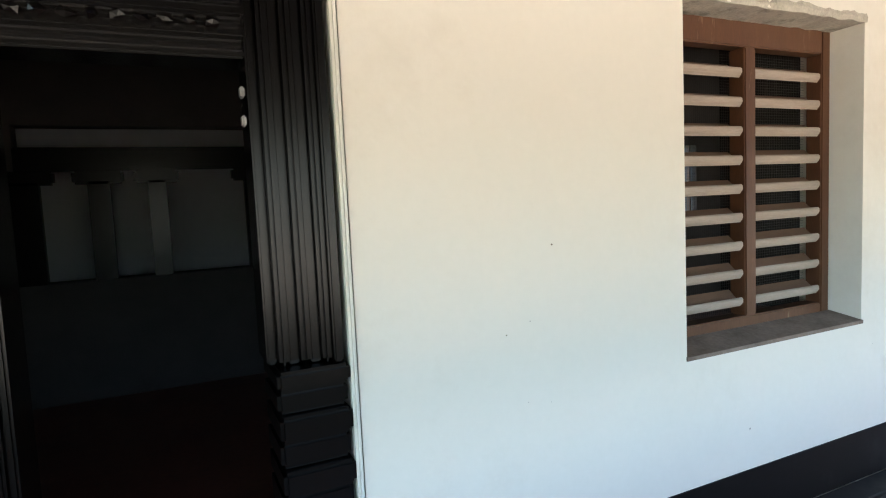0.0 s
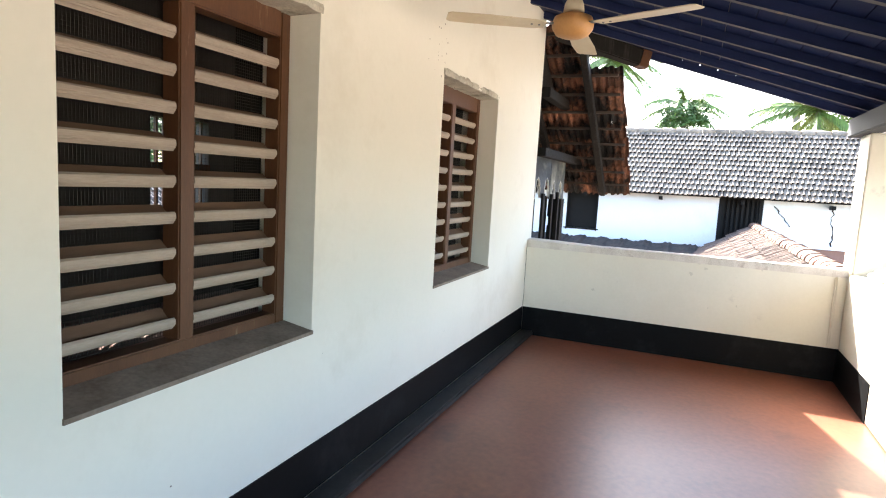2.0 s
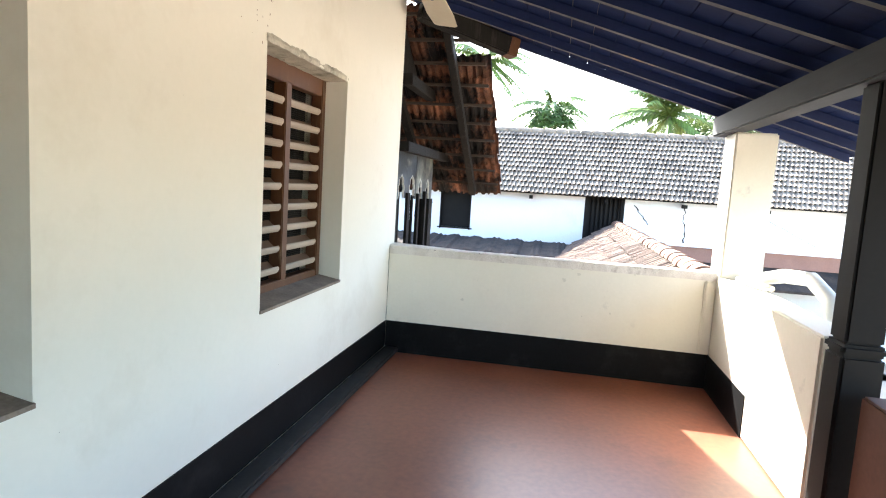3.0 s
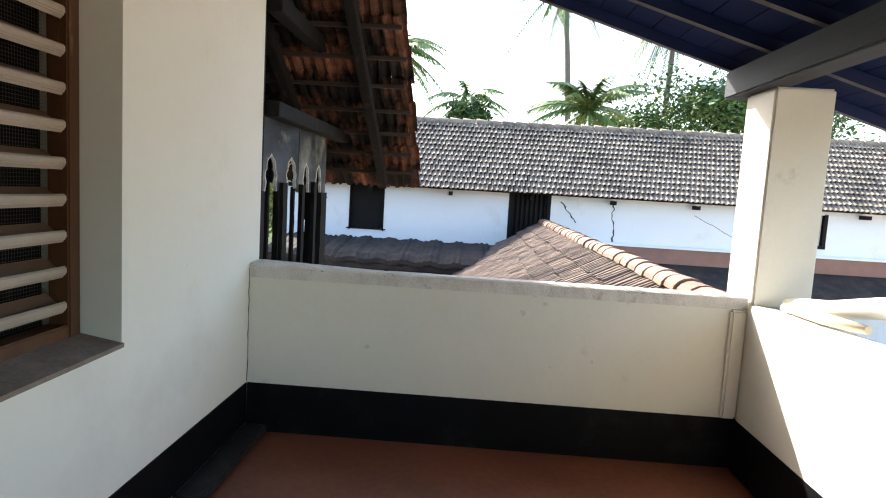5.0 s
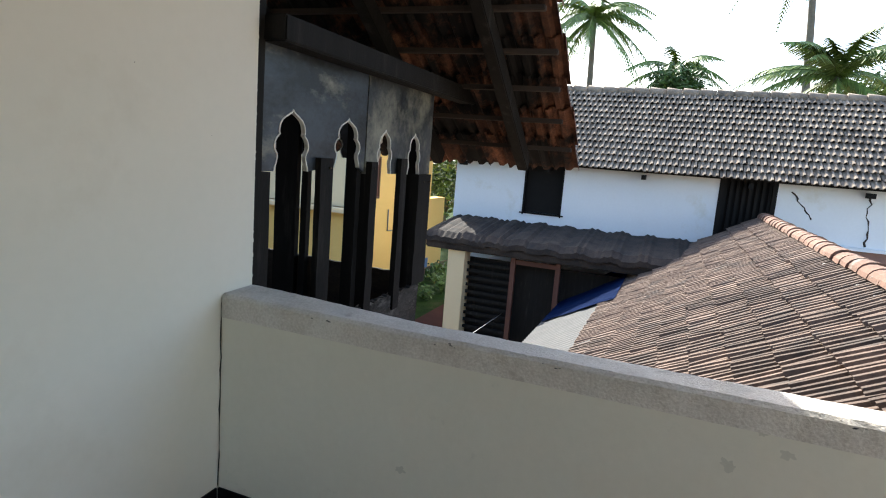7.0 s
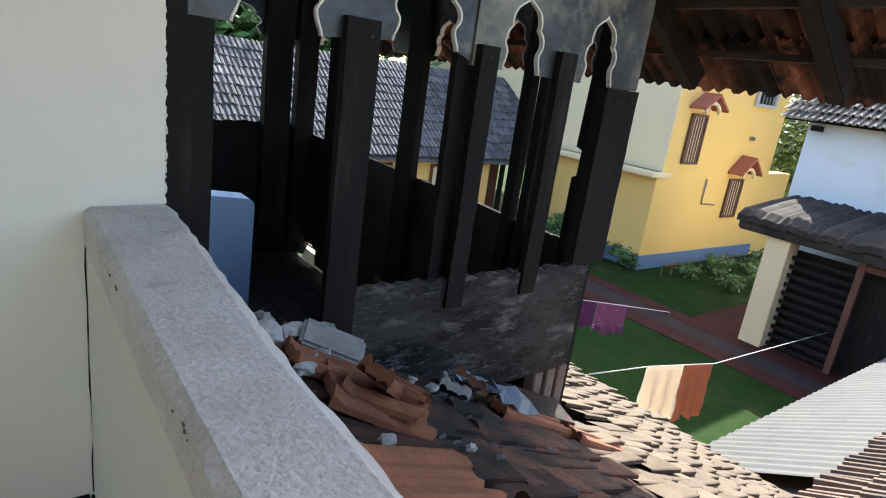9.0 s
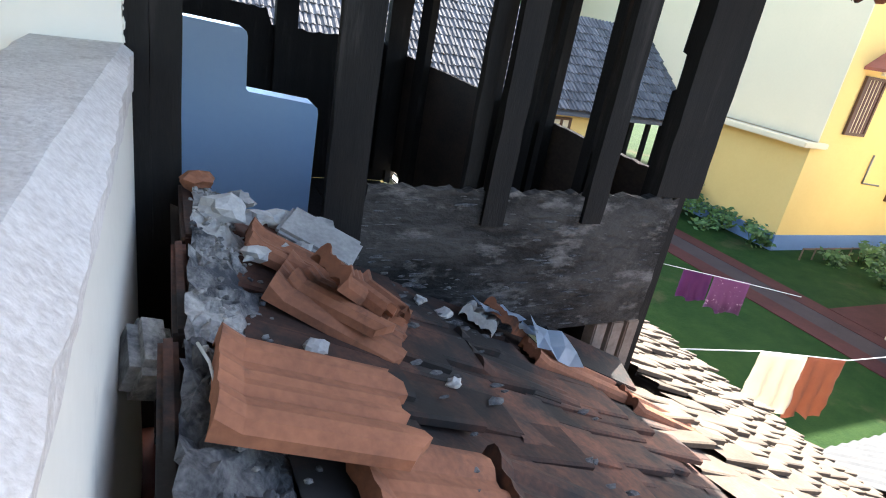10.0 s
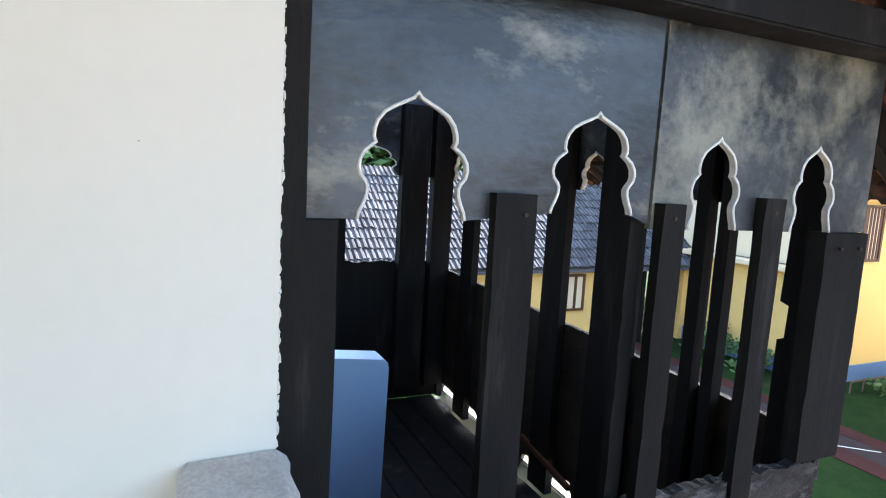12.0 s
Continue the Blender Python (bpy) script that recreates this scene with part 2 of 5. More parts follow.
CLOTH_W = mat("cream_cloth", (0.66, 0.58, 0.46), (0.58, 0.50, 0.40), 0.95, scale=5, grain=150, bump=0.2)
CLOTH_B = mat("rust_brown_cloth", (0.33, 0.14, 0.075), (0.25, 0.10, 0.055), 0.95, scale=5, grain=150, bump=0.2)
CLOTH_P = mat("purple_cloth", (0.10, 0.03, 0.10), (0.07, 0.02, 0.075), 0.95, scale=5, grain=150, bump=0.2)
CLOTH_F = mat("flowered_lilac_cloth", (0.15, 0.065, 0.14), (0.12, 0.05, 0.11), 0.95, scale=5, grain=30, bump=0.2, stain=(0.45, 0.36, 0.42), stain_scale=22, stain_lo=0.6, stain_hi=0.64)
STAIN = mat("water_stain", (0.60, 0.57, 0.49), (0.68, 0.645, 0.555), 0.9, scale=20, grain=90, bump=0.1)
ROPE = mat("white_rope", (0.65, 0.65, 0.62), rough=0.9, bump=0.1)
TIN = mat("pale_blue_tin", (0.45, 0.52, 0.60), (0.35, 0.42, 0.50), 0.5, scale=8, bump=0.1)
PVC = mat("white_plastic_sheet", (0.78, 0.78, 0.74), (0.68, 0.66, 0.58), 0.5, scale=3, bump=0.1)
ASH = mat("ash_and_soot", (0.035, 0.036, 0.040), (0.13, 0.128, 0.125), 0.95, scale=15, grain=120, mix=0.9, bump=0.9, dist=0.012)


# ---- building helpers ----
def box(bm, x0, x1, y0, y1, z0, z1, bevel=0.0, m=None, mi=0):
    r = bmesh.ops.create_cube(bm, size=1.0)
    vs = r["verts"]
    bmesh.ops.scale(bm, vec=(x1 - x0, y1 - y0, z1 - z0), verts=vs)
    bmesh.ops.translate(bm, vec=((x0 + x1) / 2, (y0 + y1) / 2, (z0 + z1) / 2), verts=vs)
    if m is not None:
        bmesh.ops.transform(bm, matrix=m, verts=vs)
    for f in {f for v in vs for f in v.link_faces}:
        f.material_index = mi
    if bevel:
        es = list({e for v in vs for e in v.link_edges})
        bmesh.ops.bevel(bm, geom=es, offset=bevel, segments=2, affect="EDGES", clamp_overlap=True)


def boxed(*args, bevel=0.0, m=None):
    bm = bmesh.new()
    box(bm, *args, bevel=bevel, m=m)
    return bm


def tube(bm, pts, radii, seg=8):
    """A round bar along points."""
    pts = [Vector(p) for p in pts]
    rings = []
    for i, p in enumerate(pts):
        d = (pts[min(i + 1, len(pts) - 1)] - pts[max(i - 1, 0)]).normalized()
        u = d.orthogonal().normalized() if i == 0 else (u - d * u.dot(d)).normalized()
        w = d.cross(u)
        r = radii[i] if isinstance(radii, (list, tuple)) else radii
        rings.append([bm.verts.new(p + (u * math.cos(a) + w * math.sin(a)) * r) for a in [2 * math.pi * k / seg for k in range(seg)]])
    for a, b in zip(rings, rings[1:]):
        for k in range(seg):
            f = bm.faces.new((a[k], a[(k + 1) % seg], b[(k + 1) % seg], b[k]))
            f.smooth = True
    bm.faces.new(rings[0][::-1])
    bm.faces.new(rings[-1])


def prism(bm, outline, axis, lo, hi, pale=None):
    """Extrudes a closed outline of (a, z) pairs along 'x' or 'y'. pale(a, z) marks edge faces for slot 1."""
    def at(a, z, d):
        return (a, d, z) if axis == "y" else (d, a, z)
    f0 = [bm.verts.new(at(a, z, lo)) for a, z in outline]
    f1 = [bm.verts.new(at(a, z, hi)) for a, z in outline]
    bm.faces.new(f0[::-1])
    bm.faces.new(f1)
    k = len(outline)
    for i in range(k):
        f = bm.faces.new((f0[i], f0[(i + 1) % k], f1[(i + 1) % k], f1[i]))
        if pale:
            am = (outline[i][0] + outline[(i + 1) % k][0]) / 2
            zm = (outline[i][1] + outline[(i + 1) % k][1]) / 2
            f.material_index = 1 if pale(am, zm) else 0
    bmesh.ops.recalc_face_normals(bm, faces=bm.faces)


def mesh_of(name, bm, *materials):
    me = bpy.data.meshes.new(name)
    bm.to_mesh(me)
    bm.free()
    for m in materials:
        me.materials.append(m)
    return me


def part(name, bm, material, parent=None, label=""):
    ms = material if isinstance(material, (list, tuple)) else (material,)
    ob = new(name, mesh_of(name, bm, *ms))
    ob.parent = parent
    if label:
        ob["label"] = label
    return ob


def thing(name, at, label, category, group=""):
    e = new(name)
    e.location = at
    e.empty_display_size = 0.1
    bpy.context.view_layer.update()
    return tagged(e, label, category, group)


def under(e, name, bm, material, label=""):
    """A part given in world places, under the thing e."""
    bmesh.ops.translate(bm, vec=-Vector(e.location), verts=bm.verts)
    return part(name, bm, material, e, label)


def structure(name, bm, material, label="", category=""):
    return tagged(part(name, bm, material), label or name.replace("_", " "), category or name.split("_")[0], kind="structure")


def wall_with_holes(bm, axis, lo, hi, a0, a1, z0, z1, holes):
    """A wall along x (axis 'y') or y (axis 'x') between lo and hi, with rectangular holes (a0, a1, z0, z1)."""
    xs = sorted({a0, a1, *[h[0] for h in holes], *[h[1] for h in holes]})
    zs = sorted({z0, z1, *[h[2] for h in holes], *[h[3] for h in holes]})
    xs = [x for x in xs if a0 <= x <= a1]
    zs = [z for z in zs if z0 <= z <= z1]
    solid = {(i, j): not any(h[0] < (xs[i] + xs[i + 1]) / 2 < h[1] and h[2] < (zs[j] + zs[j + 1]) / 2 < h[3] for h in holes)
             for i in range(len(xs) - 1) for j in range(len(zs) - 1)}
    cache = {}

    def v(i, j, d):
        if (i, j, d) not in cache:
            p = (xs[i], d, zs[j]) if axis == "y" else (d, xs[i], zs[j])
            cache[(i, j, d)] = bm.verts.new(p)
        return cache[(i, j, d)]
    for (i, j), s in solid.items():
        if not s:
            continue
        for d in (lo, hi):
            bm.faces.new((v(i, j, d), v(i + 1, j, d), v(i + 1, j + 1, d), v(i, j + 1, d)))
        for di, dj, e in ((-1, 0, ((i, j), (i, j + 1))), (1, 0, ((i + 1, j), (i + 1, j + 1))), (0, -1, ((i, j), (i + 1, j))), (0, 1, ((i, j + 1), (i + 1, j + 1)))):
            if not solid.get((i + di, j + dj), False):
                (p, q), (r, s2) = e
                bm.faces.new((v(p, q, lo), v(r, s2, lo), v(r, s2, hi), v(p, q, hi)))
    bmesh.ops.recalc_face_normals(bm, faces=bm.faces)


def tile_shape(w=0.235, l=0.40, rib=0.026, th=0.014, fine=True, lift=0.020, tip=0.0):
    """Vertices and faces of one clay tile: x across, y down the slope, z off the roof, with two ribs and a thick lower end."""
    prof = [(0, 0.0), (0.06, rib), (0.22, rib), (0.34, 0.004), (0.52, 0.004), (0.62, rib), (0.80, rib), (0.92, 0.004), (1.0, 0.004)]
    if not fine:
        prof = [(0, 0.0), (0.10, rib), (0.38, rib), (0.55, 0.003), (1.0, 0.003)]
    k = len(prof)
    vs, fs = [], []
    for y, up in ((0.0, 0.0), (l, lift)):
        vs += [(x * w, y, z + up + th) for x, z in prof]
    vs += [(x * w, l, z + lift) for x, z in prof]
    vs += [(x * w, 0, z) for x, z in prof]
    for i in range(k - 1):
        fs.append((i, i + 1, k + i + 1, k + i))
        fs.append((k + i, k + i + 1, 2 * k + i + 1, 2 * k + i))
        fs.append((2 * k + i, 2 * k + i + 1, 3 * k + i + 1, 3 * k + i))
    fs.append((0, k, 2 * k, 3 * k))
    fs.append((k - 1, 4 * k - 1, 3 * k - 1, 2 * k - 1))
    vs = [(x, y, z + tip * (1 - x / w)) for x, y, z in vs]
    return vs, fs


def tile_places(origin, u, v, nu, nv, w, step, keep, rng, jitter=1.0, stagger=0.5):
    """Matrices of tiles in courses down the way v from origin, along u."""
    origin, u, v = Vector(origin), Vector(u).normalized(), Vector(v).normalized()
    n = u.cross(v)
    if n.z < 0:
        n = -n
    out = []
    for j in range(nv):
        for i in range(nu):
            p = origin + u * (i * w + (stagger * w if j % 2 else 0) + rng.uniform(-0.006, 0.006) * jitter) + v * (j * step + rng.uniform(-0.012, 0.012) * jitter)
            if not keep(p):
                continue
            m = Matrix((u, v, n)).transposed().to_4x4()
            m.translation = p + n * rng.uniform(0, 0.006) * jitter
            out.append(m @ pose(0, 0, 0, rng.uniform(-1.2, 1.2) * jitter, rng.uniform(-1.5, 1.5) * jitter, rng.uniform(-1.6, 1.6) * jitter))
    return out


def joined_tiles(name, places, shape, material, parent=None):
    vs, fs = shape
    base = np.array([(*p, 1) for p in vs])
    allv, allf = [], []
    for k, m in enumerate(places):
        allv.append((base @ np.array(m).T)[:, :3])
        allf += [tuple(i + k * len(vs) for i in f) for f in fs]
    me = bpy.data.meshes.new(name)
    me.from_pydata(np.concatenate(allv).tolist() if allv else [], [], allf)
    me.materials.append(material)
    ob = new(name, me)
    ob.parent = parent
    return ob


def single_tiles(places, mesh, parent, name="tile"):
    for m in places:
        ob = new(name, mesh)
        ob.parent = parent
        ob.matrix_basis = m


def tile_mesh(material, **kw):
    vs, fs = tile_shape(**kw)
    me = bpy.data.meshes.new("tile")
    me.from_pydata(vs, [], fs)
    me.materials.append(material)
    return me


def lump(bm, c, r, rng, squash=(1, 1, 0.6), cuts=1):
    """A broken stone."""
    k = bmesh.ops.create_icosphere(bm, subdivisions=cuts, radius=1.0)["verts"]
    rot = Euler([rng.uniform(0, 6) for _ in range(3)]).to_matrix()
    for v in k:
        s = 0.72 + 0.5 * noise.noise(v.co * 1.7 + Vector((rng.uniform(0, 1), c[0] * 9, c[1] * 9)))
        v.co = rot @ (v.co * s)
        v.co = Vector((v.co.x * squash[0], v.co.y * squash[1], v.co.z * squash[2])) * r + Vector(c)


# ---- the upper veranda: floor, walls, parapets, roof ----
WY = 1.78          # face of the long white wall
PX, PX2 = 6.61, 6.775  # end parapet
FY, FY2 = -0.985, -1.20  # front parapet
structure("floor", boxed(-5.0, 6.95, -1.3, 2.08, -0.25, 0.0), OXIDE, "red oxide cement floor with a dull polish", "floor")
bm = bmesh.new()
wall_with_holes(bm, "y", WY, WY + 0.30, -5.0, 6.762, 0.0, 3.20,
                [(-0.46, 0.455, 0.0, 2.12), (1.794, 2.93, 0.825, 2.205), (4.270, 5.390, 0.832, 2.195)])
structure("wall_north", bm, WALL, "long white limewashed wall with small chips", "wall")
structure("wall_west", boxed(-5.2, -5.0, -1.2, 2.08, 0, 0.95), WALL, "plain white parapet at the far end of the veranda", "wall")
bm = bmesh.new()
box(bm, 0.484, 6.60, WY - 0.006, WY + 0.01, 0.05, 0.286)
box(bm, -5.0, -0.5, WY - 0.006, WY + 0.01, 0.05, 0.286)
structure("baseboard", bm, BLACK, "black painted skirting along the white wall", "baseboard")
bm = bmesh.new()
box(bm, 0.484, 6.60, 1.645, WY, 0.0, 0.05, bevel=0.012)
box(bm, -5.0, -0.5, 1.645, WY, 0.0, 0.05, bevel=0.012)
structure("curb", bm, CURB, "low worn black curb at the foot of the wall", "curb")

par = thing("end_parapet", (PX, 0.4, 0), "cream plastered parapet with a weathered grey top", "parapet")
par["kind"] = "structure"
under(par, "parapet_wall", boxed(PX, PX2, -0.99, WY, 0.0, 0.915, bevel=0.006), PLASTER)
bm = bmesh.new()
rng = random.Random(4)
ys = [-0.99 + i * (WY - 0.004 + 0.99) / 90 for i in range(91)]
rows_ = []
for y in ys:
    j = [rng.uniform(-0.003, 0.003) for _ in range(4)]
    g = min(1.0, max(0.0, (1.70 - y) / 0.6))
    zi, zo = 0.981 - 0.007 * g, 0.980 - 0.016 * g
    rows_.append([bm.verts.new((PX - 0.002 + j[0] / 2, y, 0.900)), bm.verts.new((PX - 0.004 + j[1], y, zi - 0.010)), bm.verts.new((PX + 0.010, y, zi + j[2] / 3)),
                  bm.verts.new((PX2 - 0.014 - 0.024 * g, y, zo + 0.004 + j[3] / 3)), bm.verts.new((PX2 + 0.003 + j[3], y, zo - 0.010 - 0.028 * g)), bm.verts.new((PX2 + 0.002 + j[2] / 2, y, 0.900))])
for a, b in zip(rows_, rows_[1:]):
    for k in range(5):
        bm.faces.new((a[k], b[k], b[k + 1], a[k + 1]))
bm.faces.new(rows_[0]), bm.faces.new(rows_[-1][::-1])
bmesh.ops.recalc_face_normals(bm, faces=bm.faces)
under(par, "coping", bm, COPING, "rough weathered grey coping")
under(par, "skirting", boxed(PX - 0.006, PX + 0.01, -0.993, WY - 0.007, 0.0, 0.286), BLACK, "black painted skirting")
under(par, "corner_strip", boxed(PX - 0.03, PX + 0.01, -0.984, -0.90, 0.29, 0.90, bevel=0.012), PLASTER)
bm = bmesh.new()
rng = random.Random(8)
tube(bm, [(PX - 0.0005 + rng.uniform(-0.002, 0.002), WY - 0.004 + rng.uniform(-0.003, 0.003), 0.29 + 0.66 * k / 14) for k in range(15)], [rng.uniform(0.0005, 0.002) for _ in range(15)], 5)
under(par, "crack", bm, DARKWOOD, "dark open crack")
srng = random.Random(13)
for y, z, r in ((1.088, 0.544, 0.014), (0.22, 0.80, 0.022), (0.10, 0.86, 0.015), (0.16, 0.90, 0.010), (-0.35, 0.90, 0.012), (0.62, 0.92, 0.010), (-0.18, 0.55, 0.008), (0.05, 0.50, 0.007), (0.75, 0.93, 0.008)):
    bm = bmesh.new()
    vs_ = []
    for k in range(26):
        t = math.tau * k / 26
        q = r * (0.75 + 0.75 * noise.noise((math.cos(t) * 1.6 + y * 9, math.sin(t) * 1.6, z * 9)) + srng.uniform(-0.12, 0.12))
        vs_.append(bm.verts.new((PX - 0.0008, y + q * 1.3 * math.cos(t), z + q * math.sin(t))))
    bm.faces.new(vs_)
    under(par, "stain", bm, STAIN, "grey water stain")
bm = bmesh.new()
for y, n_c in ((-0.02, 3), (-0.33, 9), (-0.42, 6), (-0.55, 4), (0.66, 3), (0.95, 4), (1.4, 3)):
    for _ in range(n_c):
        lump(bm, (PX - 0.005, y + srng.gauss(0, 0.022), 0.958 + srng.gauss(0, 0.004)), srng.uniform(0.002, 0.0045), srng, (0.5, 1.8, 0.7), 1)
under(par, "chip", bm, CEMENT, "dark chips along the coping edge")

fpar = thing("front_parapet", (5.5, -1.1, 0), "cream plastered front parapet with a worn foot", "parapet")
fpar["kind"] = "structure"
under(fpar, "parapet_wall", boxed(4.62, 6.60, FY2, FY, 0.0, 0.93, bevel=0.012), PLASTER)
under(fpar, "skirting", boxed(5.60, 6.603, FY, FY + 0.006, 0.0, 0.286), BLACK, "black skirting paint, worn away further on")
under(fpar, "lower_wall", boxed(4.62, 6.9, FY2 - 0.02, FY2, -3.0, 0.90), PLASTER)
under(fpar, "west_parapet", boxed(-5.0, 4.3, FY2, FY - 0.05, 0.0, 0.75, bevel=0.01), REDWOOD, "red brown wooden rail panel")
structure("pillar", boxed(6.604, 6.94, -1.325, -1.01, 0.0, 2.10, bevel=0.012), PLASTER, "square cream plastered veranda pillar", "pillar")
structure("house_base_wall", boxed(6.62, 6.80, -6.0, 1.80, -3.0, -0.02), PLASTER, "house wall below the veranda", "wall")

post = thing("wooden_column", (4.46, -1.07, 0), "dark wooden veranda column on a block foot", "column")
under(post, "shaft", boxed(4.38, 4.54, -1.14, -0.98, 0.95, 2.10, bevel=0.012), DARKWOOD)
under(post, "foot", boxed(4.37, 4.55, -1.15, -0.97, 0.0, 0.90, bevel=0.015), DARKWOOD)
under(post, "collar", boxed(4.365, 4.555, -1.155, -0.965, 0.90, 0.95, bevel=0.015), DARKWOOD)

# veranda roof: boards on rafters, falling to the front
RS = 0.315


def roof_z(y):
    return 2.27 + RS * (y + 1.0)


rslope = math.degrees(math.atan(RS))
bm = bmesh.new()
y0, y1 = -2.1, 1.80
for k in range(24):
    a, b = y0 + (y1 - y0) * k / 24, y0 + (y1 - y0) * (k + 1) / 24 - 0.006
    prism(bm, [(a, roof_z(a) + 0.07), (b, roof_z(b) + 0.07), (b, roof_z(b) + 0.10), (a, roof_z(a) + 0.10)], "x", -5.2, 7.22)
tagged(part("ceiling", bm, ROOFBLUE), "sloping blue-black painted board ceiling", "ceiling", kind="structure")
bm = bmesh.new()
prism(bm, [(y0, roof_z(y0) + 0.105), (y1 + 0.3, roof_z(y1 + 0.3) + 0.105), (y1 + 0.3, roof_z(y1 + 0.3) + 0.16), (y0, roof_z(y0) + 0.16)], "x", -5.2, 7.26)
structure("roof", bm, TILE_FAR, "tiled veranda roof slab over the boards", "roof")
raf = thing("roof_rafters", (1.0, 0.4, 2.6), "grey-blue painted rafters under the ceiling", "rafters")
raf["kind"] = "structure"
bm0 = bmesh.new()
prism(bm0, [(y0 + 0.05, roof_z(y0 + 0.05)), (WY, roof_z(WY)), (WY, roof_z(WY) + 0.068), (y0 + 0.05, roof_z(y0 + 0.05) + 0.068)], "x", -0.022, 0.022)
bm0.normal_update()
for f in bm0.faces:
    f.material_index = 1 if f.normal.z < -0.8 else 0
rme = mesh_of("rafter", bm0, RAFTER, RAFTER_EDGE)
for k in range(25):
    x = 7.14 - 0.50 * k
    ob = new("rafter", rme)
    ob.parent = raf
    ob.location = Vector((x, 0, 0)) - Vector(raf.location)
structure("wall_plate_beam", boxed(-5.0, 7.10, -1.09, -0.94, 2.10, 2.262, bevel=0.01), BEAM, "weathered grey wooden beam on the pillar", "beam")
tail = thing("timber_tail", (6.9, 1.1, 3.0), "heavy blackened timber end under the roof corner", "timber")
a, b = Vector((6.62, 1.62, 3.02)), Vector((7.14, 0.83, 2.82))
under(tail, "timber", boxed(0, (b - a).length, -0.07, 0.07, -0.08, 0.08, bevel=0.012, m=Matrix.Translation(a) @ (b - a).to_track_quat("X", "Z").to_matrix().to_4x4()), CHAR_SHADE)
under(tail, "sawn_end", boxed((b - a).length - 0.10, (b - a).length + 0.003, -0.073, 0.073, -0.083, 0.083, bevel=0.008, m=Matrix.Translation(a) @ (b - a).to_track_quat("X", "Z").to_matrix().to_4x4()), BROWN, "bare brown sawn end")

# ragged plaster at the end of the white wall
bm = bmesh.new()
erng = random.Random(19)
for k in range(260):
    z = 0.99 + 2.0 * k / 260
    lump(bm, (6.763 + erng.uniform(-0.003, 0.002), WY + 0.004, z), erng.uniform(0.002, 0.006), erng, (0.9, 0.9, 2.6), 1)
tagged(part("wall_edge", bm, WALL), "ragged broken plaster edge of the white wall", "wall", kind="structure")

# ---- doorway ----
door = thing("door_1", (0.0, WY, 0), "dark carved wooden door frame, standing open", "door")
door["kind"] = "structure"


def moulded_bar(bm, x0, x1, z0, z1, upright, steps):
    """A frame bar whose face steps back in fluted bands towards the opening."""
    k = len(steps)
    for i, (d, r) in enumerate(steps):
        if upright:
            w = (x1 - x0) / k
            box(bm, x0 + i * w, x0 + (i + 1) * w - 0.0015, WY + d, WY + 0.26, z0, z1, bevel=r)
        else:
            w = (z1 - z0) / k
            box(bm, x0, x1, WY + d, WY + 0.26, z0 + i * w, z0 + (i + 1) * w - 0.0015, bevel=r)


bands = [(0.10, 0.006), (0.055, 0.012), (0.075, 0.004), (0.035, 0.014), (0.06, 0.004), (0.03, 0.012), (0.02, 0.006)]
bm = bmesh.new()
moulded_bar(bm, 0.225, 0.435, 1.03, 2.09, True, bands)
under(door, "jamb", bm, EBONY, "fluted black jamb")
bm = bmesh.new()
moulded_bar(bm, -0.44, -0.375, 0.0, 2.09, True, bands[:4])
under(door, "jamb", bm, EBONY, "fluted black jamb")
bm = bmesh.new()
for i, z in enumerate((0.0, 0.30, 0.52, 0.66, 0.74, 0.82, 0.90, 0.97)):
    zz = (0.30, 0.52, 0.66, 0.74, 0.82, 0.90, 0.97, 1.03)[i]
    box(bm, 0.235, 0.44 + 0.006 * (i % 2), WY + 0.02 - 0.02 * (i % 2), WY + 0.26, z, zz - 0.003, bevel=0.012)
under(door, "jamb_base", bm, EBONY, "carved banded jamb base")
bm = bmesh.new()
moulded_bar(bm, -0.375, 0.225, 1.905, 2.09, False, bands)
rng = random.Random(3)
for k in range(9):
    lump(bm, (-0.30 + 0.055 * k, WY + 0.05, 1.985), 0.026, rng, (1.2, 0.6, 0.8))
under(door, "lintel", bm, EBONY, "carved black lintel")
under(door, "plaster_reveal", boxed(0.447, 0.482, WY - 0.008, WY + 0.05, 0.0, 2.125, bevel=0.018), PLASTER, "rounded plaster edge")
bm = bmesh.new()
for z in (1.72, 1.80):
    box(bm, 0.205, 0.218, WY + 0.10, WY + 0.135, z, z + 0.03, bevel=0.004)
under(door, "hinge", bm, METAL, "dull metal hinge plates")


